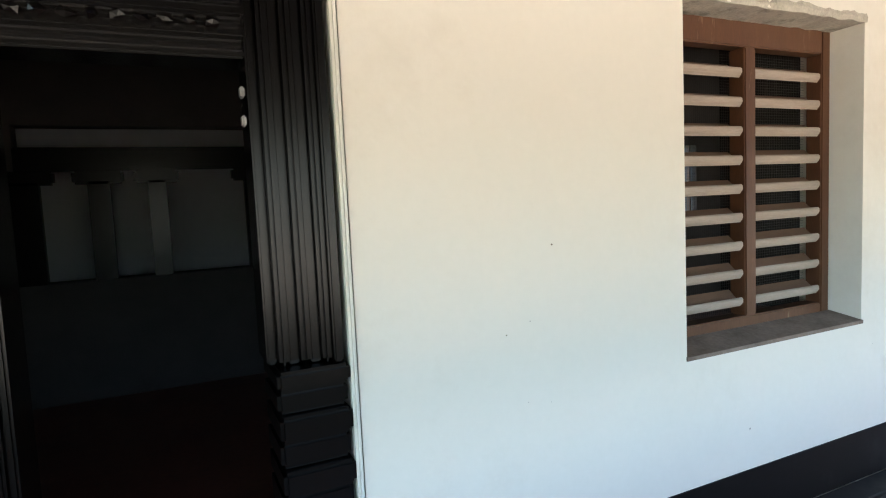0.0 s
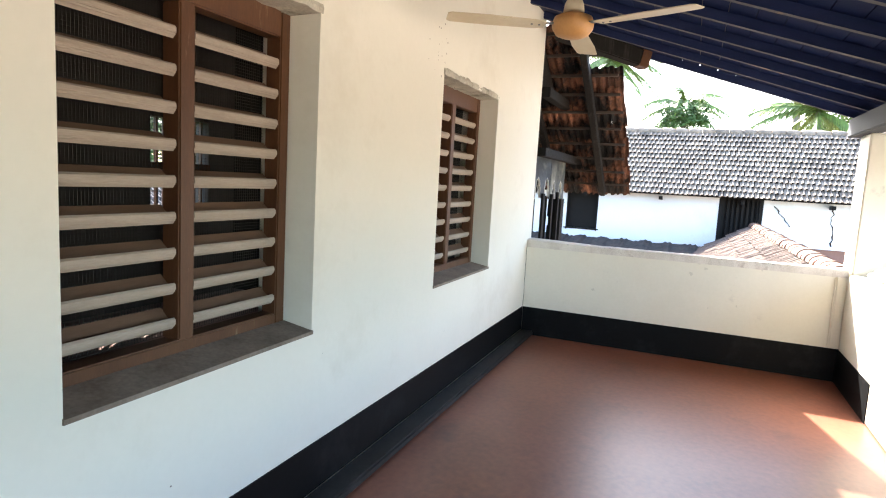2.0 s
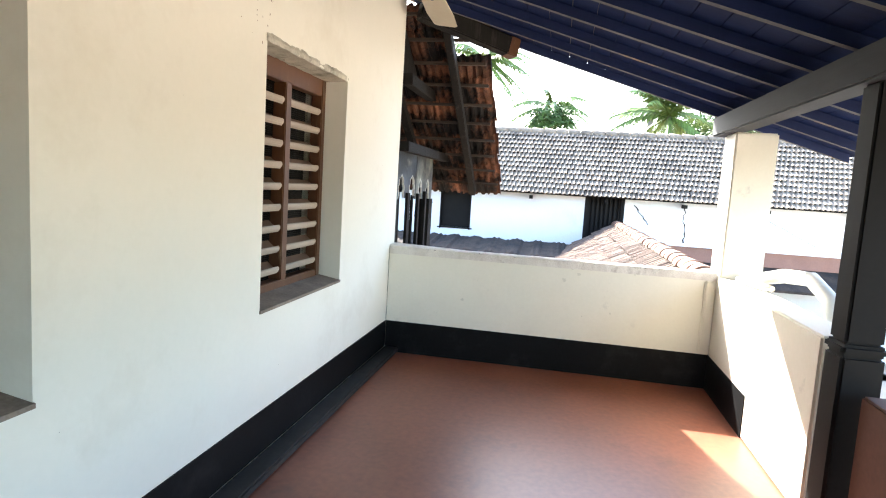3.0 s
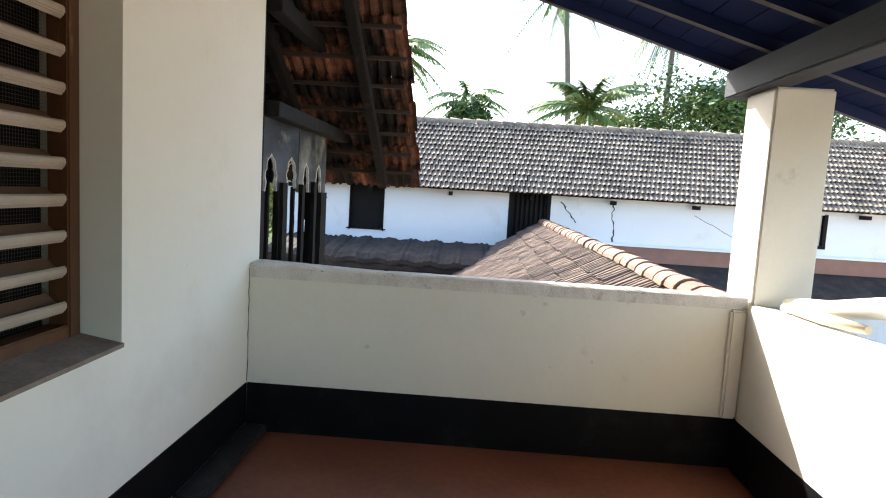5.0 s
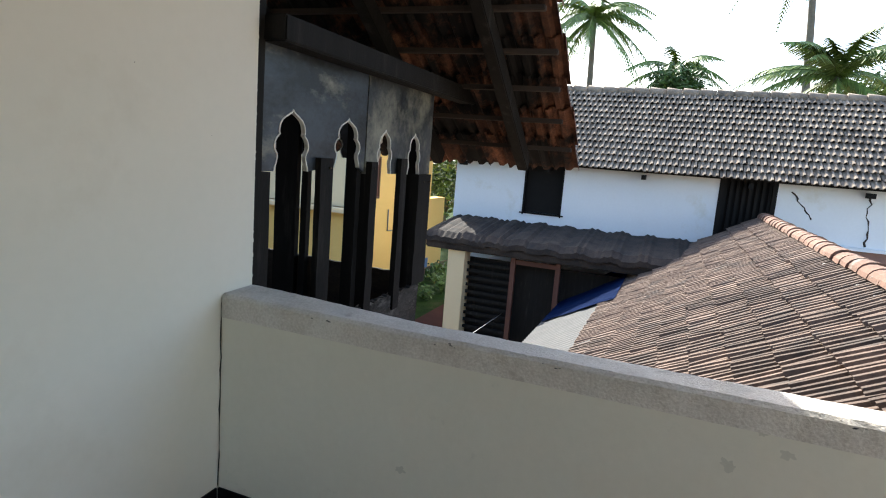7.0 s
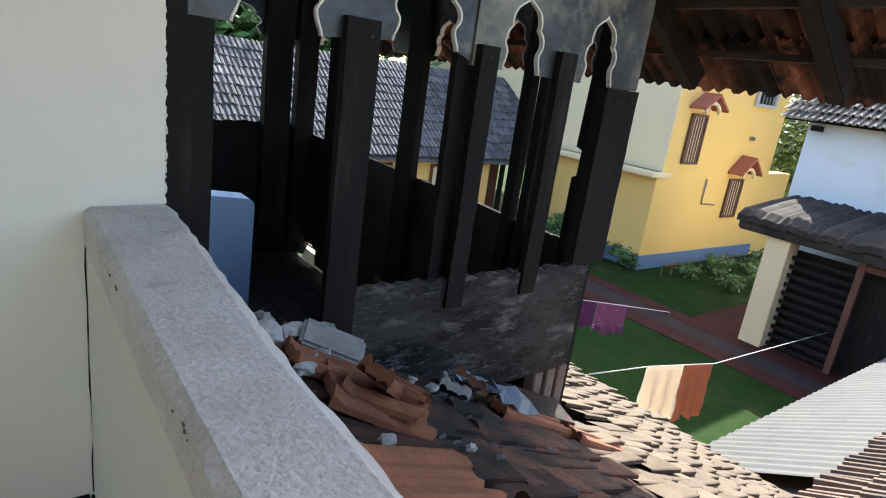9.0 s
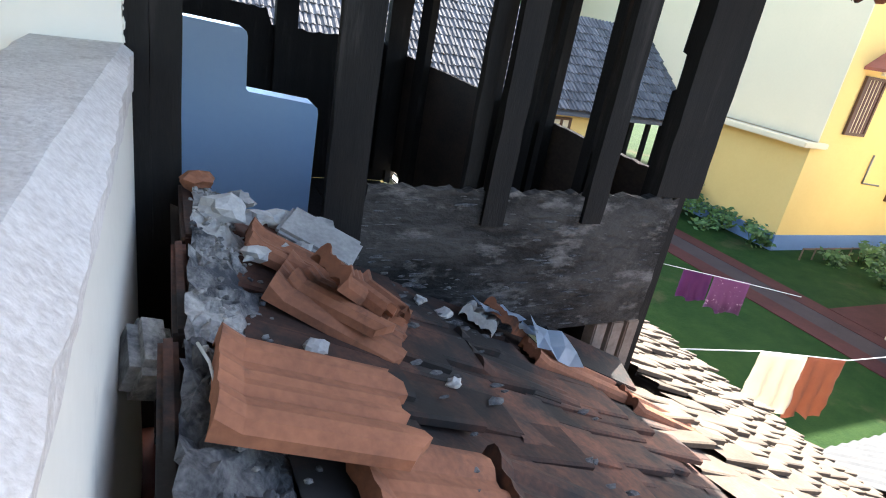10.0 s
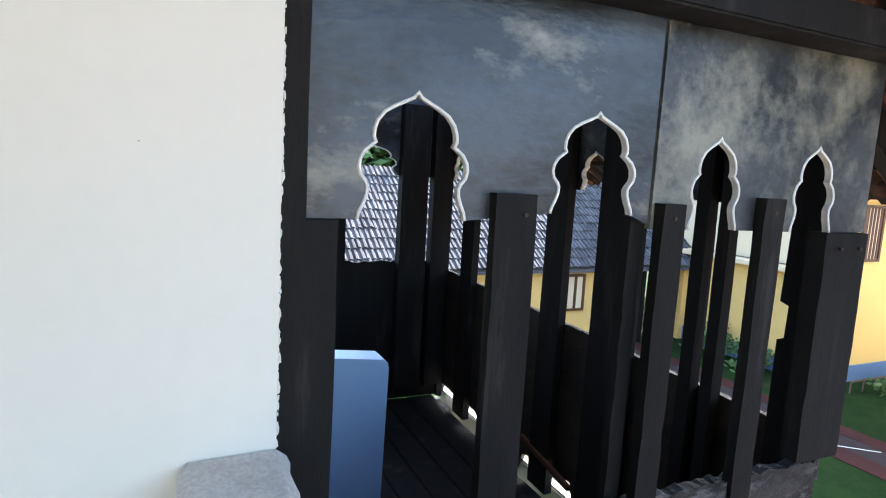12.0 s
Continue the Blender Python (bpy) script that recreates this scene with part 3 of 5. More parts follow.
# ---- louvred windows ----
def louvre_window(x0, x1, z0, z1, title):
    e = thing(title, ((x0 + x1) / 2, WY, z0), "brown wooden window with dusty fixed louvres behind wire mesh", "window")
    e["kind"] = "structure"
    fy = WY + 0.152
    bm = bmesh.new()
    fw = 0.062
    box(bm, x0, x0 + fw, fy, fy + 0.08, z0, z1, bevel=0.006)
    box(bm, x1 - fw, x1, fy, fy + 0.08, z0, z1, bevel=0.006)
    box(bm, x0 + fw, x1 - fw, fy, fy + 0.08, z1 - 0.115, z1, bevel=0.006)
    box(bm, x0 + fw, x1 - fw, fy, fy + 0.08, z0, z0 + 0.075, bevel=0.006)
    under(e, "window_frame", bm, BROWN)
    xm = (x0 + x1) / 2
    under(e, "mullion", boxed(xm - 0.036, xm + 0.036, fy - 0.004, fy + 0.08, z0 + 0.075, z1 - 0.115, bevel=0.006), BROWN)
    bm = bmesh.new()
    prism(bm, [(WY - 0.008, z0 + 0.004), (fy, z0 + 0.030), (fy, z0 - 0.03), (WY - 0.008, z0 - 0.012)], "x", x0 - 0.003, x1 + 0.003)
    under(e, "window_sill", bm, SILL, "dusty sloping sill")
    rng = random.Random(int(x0 * 10))
    bm = bmesh.new()
    k = 40
    strip = []
    for i in range(k + 1):
        a = x0 - 0.008 + (x1 - x0 + 0.022) * i / k
        d = 0.004 + 0.012 * noise.noise((a * 9, z1, 0)) + rng.uniform(-0.002, 0.002)
        lo_, hi_ = z1 - 0.010 + 0.006 * noise.noise((a * 14, 3, 0)), z1 + 0.042 + 0.022 * noise.noise((a * 7, 7, 0)) + rng.uniform(-0.004, 0.004)
        strip.append([bm.verts.new(p) for p in ((a, WY + 0.18, lo_), (a, WY - d, lo_ + 0.004), (a, WY - d - 0.003, (lo_ + hi_) / 2), (a, WY + 0.002, hi_), (a, WY + 0.18, hi_))])
    for p, q in zip(strip, strip[1:]):
        for j in range(5):
            bm.faces.new((p[j], q[j], q[(j + 1) % 5], p[(j + 1) % 5]))
    bm.faces.new(strip[0]), bm.faces.new(strip[-1][::-1])
    bmesh.ops.recalc_face_normals(bm, faces=bm.faces)
    under(e, "lintel", bm, LINTEL, "rough unplastered lintel")
    zlo, zhi = z0 + 0.075, z1 - 0.115
    step = (zhi - zlo) / 9.35
    for a, b in ((x0 + fw, xm - 0.036), (xm + 0.036, x1 - fw)):
        w = b - a
        bm = bmesh.new()
        # a sloping blade with a chamfered, dusty front edge
        prism(bm, [(0.005, -0.020), (0.012, -0.030), (0.072, 0.018), (0.065, 0.030)], "x", 0.004, w - 0.004)
        bm.faces.ensure_lookup_table()
        prism(bm, [(-0.014, -0.012), (-0.013, -0.018), (-0.010, -0.019), (-0.009, -0.025), (-0.006, -0.026), (0.002, -0.036), (0.013, -0.024), (0.009, 0.002), (-0.006, 0.007), (-0.013, 0.000)], "x", 0.006, w - 0.006)
        bm.faces.ensure_lookup_table()
        for f in bm.faces:
            f.material_index = 0 if f.calc_center_median().y < 0.009 else 1
        me = mesh_of("slat", bm, LOUVRE, LOUVRE_FACE)
        for i in range(9):
            ob = new("slat", me)
            ob.parent = e
            ob.matrix_basis = pose(a - e.location.x, fy + 0.018 - e.location.y, zlo + step * (i + 0.62) - e.location.z, rng.uniform(-3, 3), 0, 0)
    bm = bmesh.new()
    my = fy + 0.09
    for i in range(int((zhi - zlo) / 0.0125)):
        z = zlo + 0.0125 * i
        box(bm, x0 + fw, x1 - fw, my, my + 0.0012, z, z + 0.0011)
    for i in range(int((x1 - x0 - 2 * fw) / 0.0125)):
        x = x0 + fw + 0.0125 * i
        box(bm, x, x + 0.0011, my + 0.0012, my + 0.0024, zlo, zhi)
    under(e, "wire_mesh", bm, WIRE, "fine dark wire mesh")
    return e


louvre_window(1.794, 2.93, 0.825, 2.205, "window_1")
louvre_window(4.270, 5.390, 0.832, 2.195, "window_2")

# ---- rooms behind the wall ----
bm = bmesh.new()
wall_with_holes(bm, "y", 5.6, 5.8, -2.2, 6.75, -0.1, 3.3, [(5.38, 6.2, 1.08, 2.03), (-1.0, 0.75, 0.97, 2.2)])
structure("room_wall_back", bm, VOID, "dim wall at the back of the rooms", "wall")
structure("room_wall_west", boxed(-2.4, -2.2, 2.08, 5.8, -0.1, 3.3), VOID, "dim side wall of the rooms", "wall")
structure("room_wall_east", boxed(6.62, 6.75, 2.08, 5.8, -0.1, 3.3), CHAR_SHADE, "near-black side wall of the rooms", "wall")
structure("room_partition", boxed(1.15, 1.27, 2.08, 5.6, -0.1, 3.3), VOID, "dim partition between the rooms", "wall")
structure("room_floor", boxed(-2.2, 6.62, 2.08, 5.6, -0.1, 0.0), OXIDE, "red oxide floor of the rooms", "floor")
# Near-black unseen ceiling, there to keep the rooms dim.
structure("room_ceiling", boxed(-2.4, 6.75, 2.08, 5.82, 3.3, 3.45), DARKWOOD, "unseen near-black ceiling that keeps the rooms dim", "ceiling")
structure("back_passage_wall", boxed(-2.2, 1.2, 7.2, 7.4, -0.1, 3.3), FARWALL, "white wall beyond the inner screen", "wall")
# Unseen ceiling and side walls added to close the passage against daylight.
structure("passage_ceiling", boxed(-2.4, 1.3, 5.82, 7.4, 3.3, 3.45), DARKWOOD, "unseen near-black ceiling added to dim the inner passage", "ceiling")
structure("passage_side_wall", boxed(1.2, 1.3, 5.8, 7.4, -0.1, 3.3), VOID, "unseen side wall added to dim the inner passage", "wall")
structure("passage_west_wall", boxed(-2.4, -2.2, 5.8, 7.4, -0.1, 3.3), VOID, "unseen end wall added to dim the inner passage", "wall")
structure("passage_floor", boxed(-2.2, 1.2, 5.8, 7.2, -0.1, 0.0), OXIDE, "red oxide floor of the inner passage", "floor")
bm = bmesh.new()
box(bm, -1.0, 0.75, 5.56, 5.6, 1.84, 2.03, bevel=0.01)
for x, w in ((-0.95, 0.10), (-0.45, 0.08), (-0.03, 0.07), (0.72, 0.06)):
    box(bm, x - w, x + w, 5.57, 5.66, 0.97, 1.84, bevel=0.01)
    box(bm, x - w - 0.10, x + w + 0.10, 5.55, 5.68, 1.74, 1.85, bevel=0.02)
tagged(part("inner_screen", bm, EBONY), "dark wooden inner screen with bracketed posts", "screen", kind="structure")
bm = bmesh.new()
for k in range(8):
    box(bm, 5.40 + 0.105 * k, 5.425 + 0.105 * k, 5.66, 5.70, 1.08, 2.03)
box(bm, 5.38, 6.2, 5.58, 5.66, 1.47, 1.55)
box(bm, 5.70, 5.80, 5.58, 5.66, 1.08, 2.03)
tagged(part("window_3", bm, BROWN), "barred wooden window at the back of the room", "window", kind="structure")

# ---- ceiling fan ----
fan = thing("ceiling_fan", (3.98, 0.935, 2.368), "old cream ceiling fan with a rust-orange hub, at rest", "fan")
bm = bmesh.new()
prof = [(0.0, -0.062), (0.045, -0.060), (0.085, -0.045), (0.105, -0.015), (0.110, 0.015), (0.098, 0.045), (0.060, 0.062), (0.025, 0.075), (0.0, 0.078)]
rings = [[bm.verts.new((max(r, 0.001) * math.cos(t * math.pi / 14), max(r, 0.001) * math.sin(t * math.pi / 14), z)) for t in range(28)] for r, z in prof]
for a, b in zip(rings, rings[1:]):
    for k in range(28):
        bm.faces.new((a[k], a[(k + 1) % 28], b[(k + 1) % 28], b[k])).smooth = True
part("hub", bm, FANHUB, fan, "rust-orange motor housing")
bm = bmesh.new()
tube(bm, [(0, 0, 0.07), (0, 0, roof_z(0.935) + 0.07 - 2.368)], 0.014, 12)
part("downrod", bm, FANCREAM, fan)
bm = bmesh.new()
tube(bm, [(0, 0, 0.075), (0, 0, 0.11), (0, 0, 0.17)], [0.055, 0.05, 0.022], 16)
part("canopy", bm, FANCREAM, fan)
bm = bmesh.new()
outline = [(0.15, -0.045), (0.20, -0.06), (0.45, -0.068), (0.645, -0.062), (0.665, -0.045), (0.665, 0.045), (0.645, 0.060), (0.45, 0.066), (0.20, 0.052), (0.15, 0.04)]
lo = [bm.verts.new((x, y, -0.003 + 0.10 * y)) for x, y in outline]
hi = [bm.verts.new((x, y, 0.002 + 0.10 * y)) for x, y in outline]
bm.faces.new(lo[::-1]), bm.faces.new(hi)
for i in range(len(outline)):
    bm.faces.new((lo[i], lo[(i + 1) % len(lo)], hi[(i + 1) % len(lo)], hi[i]))
bme = mesh_of("blade", bm, FANCREAM)
bm = bmesh.new()
box(bm, 0.09, 0.24, -0.018, 0.018, 0.004, 0.010, bevel=0.002)
for x in (0.18, 0.22):
    tube(bm, [(x, 0, 0.008), (x, 0, -0.008)], 0.006, 8)
ame = mesh_of("blade_arm", bm, METAL)
for ang in (118.7, -112.0, 3.0):
    b = new("blade", bme)
    b.parent, b.matrix_basis = fan, pose(0, 0, 0, 0, 0, ang)
    b = new("blade_arm", ame)
    b.parent, b.matrix_basis = fan, pose(0, 0, 0.0, 0, 0, ang)

# ---- plastic sheet lying over the front parapet ----
roll = thing("plastic_roll", (5.9, -1.2, 0.93), "bent white plastic sheet lying on the parapet", "sheet")
bm = bmesh.new()
tube(bm, [(6.52, -1.16, 0.965), (6.2, -1.19, 1.0), (5.95, -1.25, 1.06), (5.7, -1.33, 1.08), (5.45, -1.36, 0.98), (5.3, -1.34, 0.80)], [0.035, 0.045, 0.05, 0.05, 0.05, 0.045], 12)
under(roll, "roll", bm, PVC)
bm = bmesh.new()
tube(bm, [(6.45, -1.10, 0.955), (6.15, -1.12, 0.965), (5.9, -1.17, 0.97)], [0.02, 0.03, 0.02], 8)
under(roll, "fold", bm, CLOTH_W, "yellowed fold")

# ---- burnt timber balcony beside the veranda ----
ARCH = [(1.0, 0.0), (0.97, 0.06), (0.90, 0.13), (0.85, 0.20), (0.84, 0.26), (0.88, 0.30), (0.97, 0.35), (1.0, 0.41), (0.98, 0.47), (0.90, 0.535), (0.78, 0.58), (0.72, 0.60), (0.76, 0.64), (0.75, 0.70), (0.70, 0.77), (0.58, 0.84), (0.40, 0.89), (0.20, 0.935), (0.07, 0.965), (0.0, 1.01)]


def arch_board(axis, a0, a1, z0, ztop, arches, lo, hi, drop=0.0):
    """A board whose lower edge is cut into multifoil arches (centre, half width, height, foot)."""
    out = [(a0, ztop(a0)), (a0, z0)]
    for c, hw, h, foot in arches:
        out += [(c - hw * u, foot + h * v) for u, v in ARCH]
        out += [(c + hw * u, foot + h * v) for u, v in ARCH[-2::-1]]
    out += [(a1, z0), (a1, ztop(a1))]
    bm = bmesh.new()
    prism(bm, out, axis, lo, hi, pale=lambda a, z: a0 + 0.02 < a < a1 - 0.02 and z < z0 + 0.6 and any(abs(a - c) < 1.1 * hw for c, hw, h, f in arches))
    bmesh.ops.triangulate(bm, faces=[f for f in bm.faces if len(f.verts) > 4])
    # A thin rim in the same colour adds to the painted sunlit edge.
    for c, hw, h, foot in arches:
        line = [(c - hw * u, foot + h * v) for u, v in ARCH] + [(c + hw * u, foot + h * v) for u, v in ARCH[-2::-1]]
        old = set(bm.faces)
        tube(bm, [(a, lo, z) if axis == "y" else (lo, a, z) for a, z in line], 0.0038, 6)
        for f in bm.faces:
            if f not in old:
                f.material_index = 1
    return bm


def ragged(bm, axis, a0, a1, z0, z1, lo, hi, rng, top=0.012, bottom=0.0, k=40, pale=None):
    tops = [(a0 + (a1 - a0) * i / k, z1 + rng.uniform(-top, top)) for i in range(k + 1)]
    bots = [(a0 + (a1 - a0) * i / k, z0 + rng.uniform(-bottom, bottom)) for i in range(k, -1, -1)]
    prism(bm, tops + bots, axis, lo, hi)
    bmesh.ops.triangulate(bm, faces=[f for f in bm.faces if len(f.verts) > 4])


def burnt_post(x0, x1, y0, y1, z0, z1, rng, k=12):
    """An upright with charred, uneven faces."""
    bm = bmesh.new()
    rings = []
    for i in range(k + 1):
        z = z0 + (z1 - z0) * i / k
        j = [rng.uniform(-0.0015, 0.0015) for _ in range(8)]
        c = [(x0 + j[0], y0 + j[1]), (x1 + j[2], y0 + j[3]), (x1 + j[4], y1 + j[5]), (x0 + j[6], y1 + j[7])]
        rings.append([bm.verts.new((x, y, z)) for x, y in c])
    for a, b in zip(rings, rings[1:]):
        for q in range(4):
            bm.faces.new((a[q], a[(q + 1) % 4], b[(q + 1) % 4], b[q]))
    bm.faces.new(rings[0][::-1]), bm.faces.new(rings[-1])
    return bm


rng = random.Random(11)
SY = 1.80
bal = thing("burnt_balcony", (7.5, 3.0, -0.1), "fire-blackened timber balcony with scalloped arches, cut edges painted pale as if sunlit", "balcony")
under(bal, "arch_board", arch_board("y", 6.806, 7.571, 1.383, lambda a: 1.86, [(7.006, 0.107, 0.230, 1.383), (7.415, 0.107, 0.212, 1.402)], SY + 0.008, SY + 0.026), [CHARBOARD, EDGE_SUNLIT], "sooty blue-grey board with arches")
under(bal, "arch_board", arch_board("y", 7.579, 8.356, 1.373, lambda a: 1.86, [(7.770, 0.078, 0.215, 1.373), (8.126, 0.079, 0.220, 1.371)], SY + 0.006, SY + 0.024), [SCUFFED, EDGE_SUNLIT], "scuffed grey-green sooty board with arches")
under(bal, "post", burnt_post(6.764, 6.806, SY - 0.012, SY + 0.08, 0.25, 2.9, rng), CHAR_SHADE)
under(bal, "post", burnt_post(6.806, 6.862, SY - 0.008, SY + 0.05, 0.25, 1.381, rng), CHAR_SHADE)
under(bal, "post", burnt_post(7.165, 7.258, SY - 0.022, SY + 0.005, 0.58, 1.44, rng), CHAR_SHADE)
under(bal, "post", burnt_post(7.540, 7.580, SY + 0.027, SY + 0.05, 0.66, 1.412, rng), CHAR_SHADE)
under(bal, "post", burnt_post(7.586, 7.652, SY - 0.025, SY + 0.004, 0.63, 1.432, rng), CHAR_SHADE)
under(bal, "post", burnt_post(7.910, 7.980, SY - 0.025, SY + 0.004, 0.64, 1.455, rng), CHAR_SHADE)
under(bal, "post", burnt_post(8.175, 8.350, SY - 0.012, SY + 0.04, 0.725, 1.371, rng), CHAR_SHADE)
for x, z in ((7.23, 1.40), (7.62, 1.40), (7.945, 1.42), (8.22, 1.33), (8.30, 1.33)):
    bm = bmesh.new()
    tube(bm, [(x, SY - 0.029, z), (x, SY - 0.02, z)], 0.005, 6)
    under(bal, "nail", bm, BATTEN)
bm = bmesh.new()
k = 90
tops = [(7.195 + 1.077 * i / k, (0.605 if i < 6 else 0.722) + 0.012 * noise.noise((i * 0.31, 2, 0)) + rng.uniform(-0.004, 0.004)) for i in range(k + 1)]
ends = [(8.272 - 0.012 * q / 12 + rng.uniform(-0.006, 0.004), 0.715 - 0.42 * q / 12) for q in range(1, 13)]
prism(bm, tops + ends + [(7.75, 0.275), (7.195, 0.30)], "y", SY - 0.012, SY + 0.020)
bmesh.ops.triangulate(bm, faces=[f for f in bm.faces if len(f.verts) > 4])
under(bal, "scorched_plank", bm, CHARPLANK, "scorched lower plank with flaking char")
bm = bmesh.new()
frng = random.Random(17)
for _ in range(420):
    x = 7.21 + 1.05 * frng.random() ** 1.3
    z = 0.30 + 0.41 * frng.random()
    if x < 7.26 and z > 0.59:
        continue
    dense = noise.noise((x * 4.5, z * 6, 1.7))
    if dense < -0.05 and frng.random() < 0.8:
        continue
    s = 0.002 + 0.008 * frng.random() ** 2
    lump(bm, (x, SY - 0.013, z), s, frng, (frng.uniform(1.2, 5.0), 0.5, frng.uniform(0.2, 0.7)), 1)
under(bal, "charred_crust", bm, ASH, "lifting flakes of ash and char")["kind"] = "stuff"
for x in (8.10, 8.17, 8.235):
    under(bal, "bracket", boxed(x, x + 0.05, SY - 0.004, SY + 0.05, -0.02, 0.284, bevel=0.004), SILL)
under(bal, "tie_beam", boxed(6.80, 9.05, SY - 0.10, SY + 0.0, 1.825, 1.915, bevel=0.006), CHAR_SHADE)
under(bal, "tie_beam", boxed(6.80, 8.2, SY - 0.10, SY + 0.0, 2.42, 2.52, bevel=0.006), CHAR_SHADE)
bm = bmesh.new()
prism(bm, [(6.80, 2.525), (7.55, 2.525), (7.52, 2.56), (6.80, 3.0)], "y", SY + 0.02, SY + 0.045)
under(bal, "gable_panel", bm, CHAR_SHADE)
# far long side
SX = 8.33
bm = bmesh.new()
k = 66
tops = [(1.985 + 2.56 * i / k, 0.757 + 0.05 * i / k + rng.uniform(-0.003, 0.003)) for i in range(k + 1)]
bots = []
for i in range(k, -1, -1):
    y = 1.985 + 2.56 * i / k
    gone = 3.80 < y < 4.50 or 2.93 < y < 3.40
    bots.append((y, (-0.015 + 0.09 * (3.4 - y if y < 3.41 else 0) / 0.5 * 0.6 + rng.uniform(-0.022, 0.022)) if gone else -0.125))
prism(bm, tops + bots, "x", SX, SX + 0.025)
bmesh.ops.triangulate(bm, faces=[f for f in bm.faces if len(f.verts) > 4])
under(bal, "side_panel", bm, SCORCH, "scorched brown boarding")
under(bal, "side_arch_board", arch_board("x", 1.985, 4.545, 1.425, lambda a: 1.80, [(2.075, 0.070, 0.19, 1.425), (2.475, 0.085, 0.19, 1.425), (2.970, 0.090, 0.175, 1.430), (3.62, 0.15, 0.19, 1.43), (4.34, 0.12, 0.19, 1.43)], SX, SX + 0.025), [CHARBOARD, EDGE_SUNLIT])
for ya, yb in ((2.182, 2.230), (2.275, 2.333), (2.606, 2.652), (2.690, 2.855), (3.090, 3.250), (4.03, 4.19), (4.46, 4.54)):
    under(bal, "side_post", burnt_post(SX - 0.045, SX - 0.002, ya, yb, -0.10, 1.78, rng), CHAR_SHADE)
bm = bmesh.new()
prism(bm, [(1.845, -0.1), (1.985, -0.1), (1.980, 1.02), (1.958, 1.03), (1.955, 1.13), (1.985, 1.14), (1.965, 1.78), (1.845, 1.78)], "x", SX - 0.03, SX + 0.03)
under(bal, "corner_post", bm, CHAR_SHADE, "burnt corner post with a notch")
under(bal, "side_plate", boxed(SX - 0.04, SX + 0.06, 1.9, 4.6, 1.79, 1.88, bevel=0.006), CHAR_SHADE)
# Added so that sunlit plaster shows bright through the slits below the panel.
under(bal, "ledge", boxed(SX + 0.01, SX + 0.10, 1.95, 4.62, -0.20, -0.072, bevel=0.01), PLASTER, "pale plastered strip added to shine through the panel slits")
under(bal, "fallen_batten", boxed(0, 0.46, -0.012, 0.012, -0.014, 0.014, bevel=0.003, m=Matrix.Translation((8.29, 3.34, 0.10)) @ (Vector((-0.02, -0.46, -0.055))).to_track_quat("X", "Z").to_matrix().to_4x4()), BROWN, "scorched brown batten fallen along the panel")
# far end
bm = bmesh.new()
k = 40
tops = [(6.80 + 1.49 * i / k, (0.985 - 0.06 * (i / k) if i < 17 else 0.868 - 0.01 * noise.noise((i * 0.4, 5, 0))) + rng.uniform(-0.006, 0.006)) for i in range(k + 1)]
side = [(8.29 + rng.uniform(-0.035, 0.012), 0.80 - 0.9 * q / 14) for q in range(1, 14)]
prism(bm, tops + side + [(8.28, -0.1), (6.80, -0.1)], "y", 4.50, 4.525)
bmesh.ops.triangulate(bm, faces=[f for f in bm.faces if len(f.verts) > 4])
under(bal, "end_panel", bm, CHAR_SHADE)
for za, zb in ((-0.10, 0.02), (0.08, 0.30), (0.375, 0.50), (0.545, 0.80)):
    under(bal, "corner_board", boxed(8.26, 8.329, 4.527, 4.545, za, zb), CHAR_SHADE)
under(bal, "end_arch_board", arch_board("y", 6.80, SX, 1.44, lambda a: 2.2, [(7.30, 0.12, 0.19, 1.44), (7.762, 0.165, 0.19, 1.44)], 4.50, 4.53), [CHARBOARD, EDGE_SUNLIT])
for xa, xb in ((6.8, 6.9), (7.445, 7.578), (7.944, 8.128), (8.17, 8.285)):
    under(bal, "end_post", burnt_post(xa, xb, 4.42, 4.5, 0.0, 1.9, rng), CHAR_SHADE)
for k in range(9):
    a = 6.80 + 0.158 * k
    under(bal, "floor_plank", boxed(a, a + (0.152 if k != 8 else 0.20), 1.84, 4.5, -0.13 + rng.uniform(-0.004, 0.004), -0.10, bevel=0.004), CHAR_SHADE)
bm = bmesh.new()
ragged(bm, "y", 6.80, 7.24, -0.1, 0.60, SY + 0.03, SY + 0.05, rng, 0.03, 0.0, 14)
under(bal, "lower_board", bm, ASH)
bm = bmesh.new()
prism(bm, [(6.80, -0.1), (7.435, -0.1), (7.449, 0.615), (7.444, 0.640), (7.425, 0.656), (7.150, 0.684), (7.140, 0.694), (7.138, 0.905), (7.132, 0.923), (7.115, 0.934), (6.80, 0.955)], "y", 3.14, 3.27)
tagged(part("stair_wall", bm, BLUE), "pale blue painted stepped stair wall inside the burnt balcony", "wall", kind="structure")
structure("balcony_inner_wall", boxed(6.77, 6.80, 1.9, 4.55, -0.1, 3.0), CHAR_SHADE, "blackened house wall inside the balcony", "wall")
structure("balcony_under_wall", boxed(6.80, 8.33, 4.3, 4.5, -3.0, -0.14), PLASTER, "house wall below the balcony", "wall")

# ---- burnt tile roof over the balcony ----
CS = 0.645


def cz(x):
    return 1.43 + CS * (9.33 - x)


croof = thing("burnt_tile_roof", (8.0, 3.0, 2.3), "fire-damaged clay tile roof on sooty battens, seen from below", "roof")
vdir = Vector((1, 0, -CS)).normalized()
rng = random.Random(21)


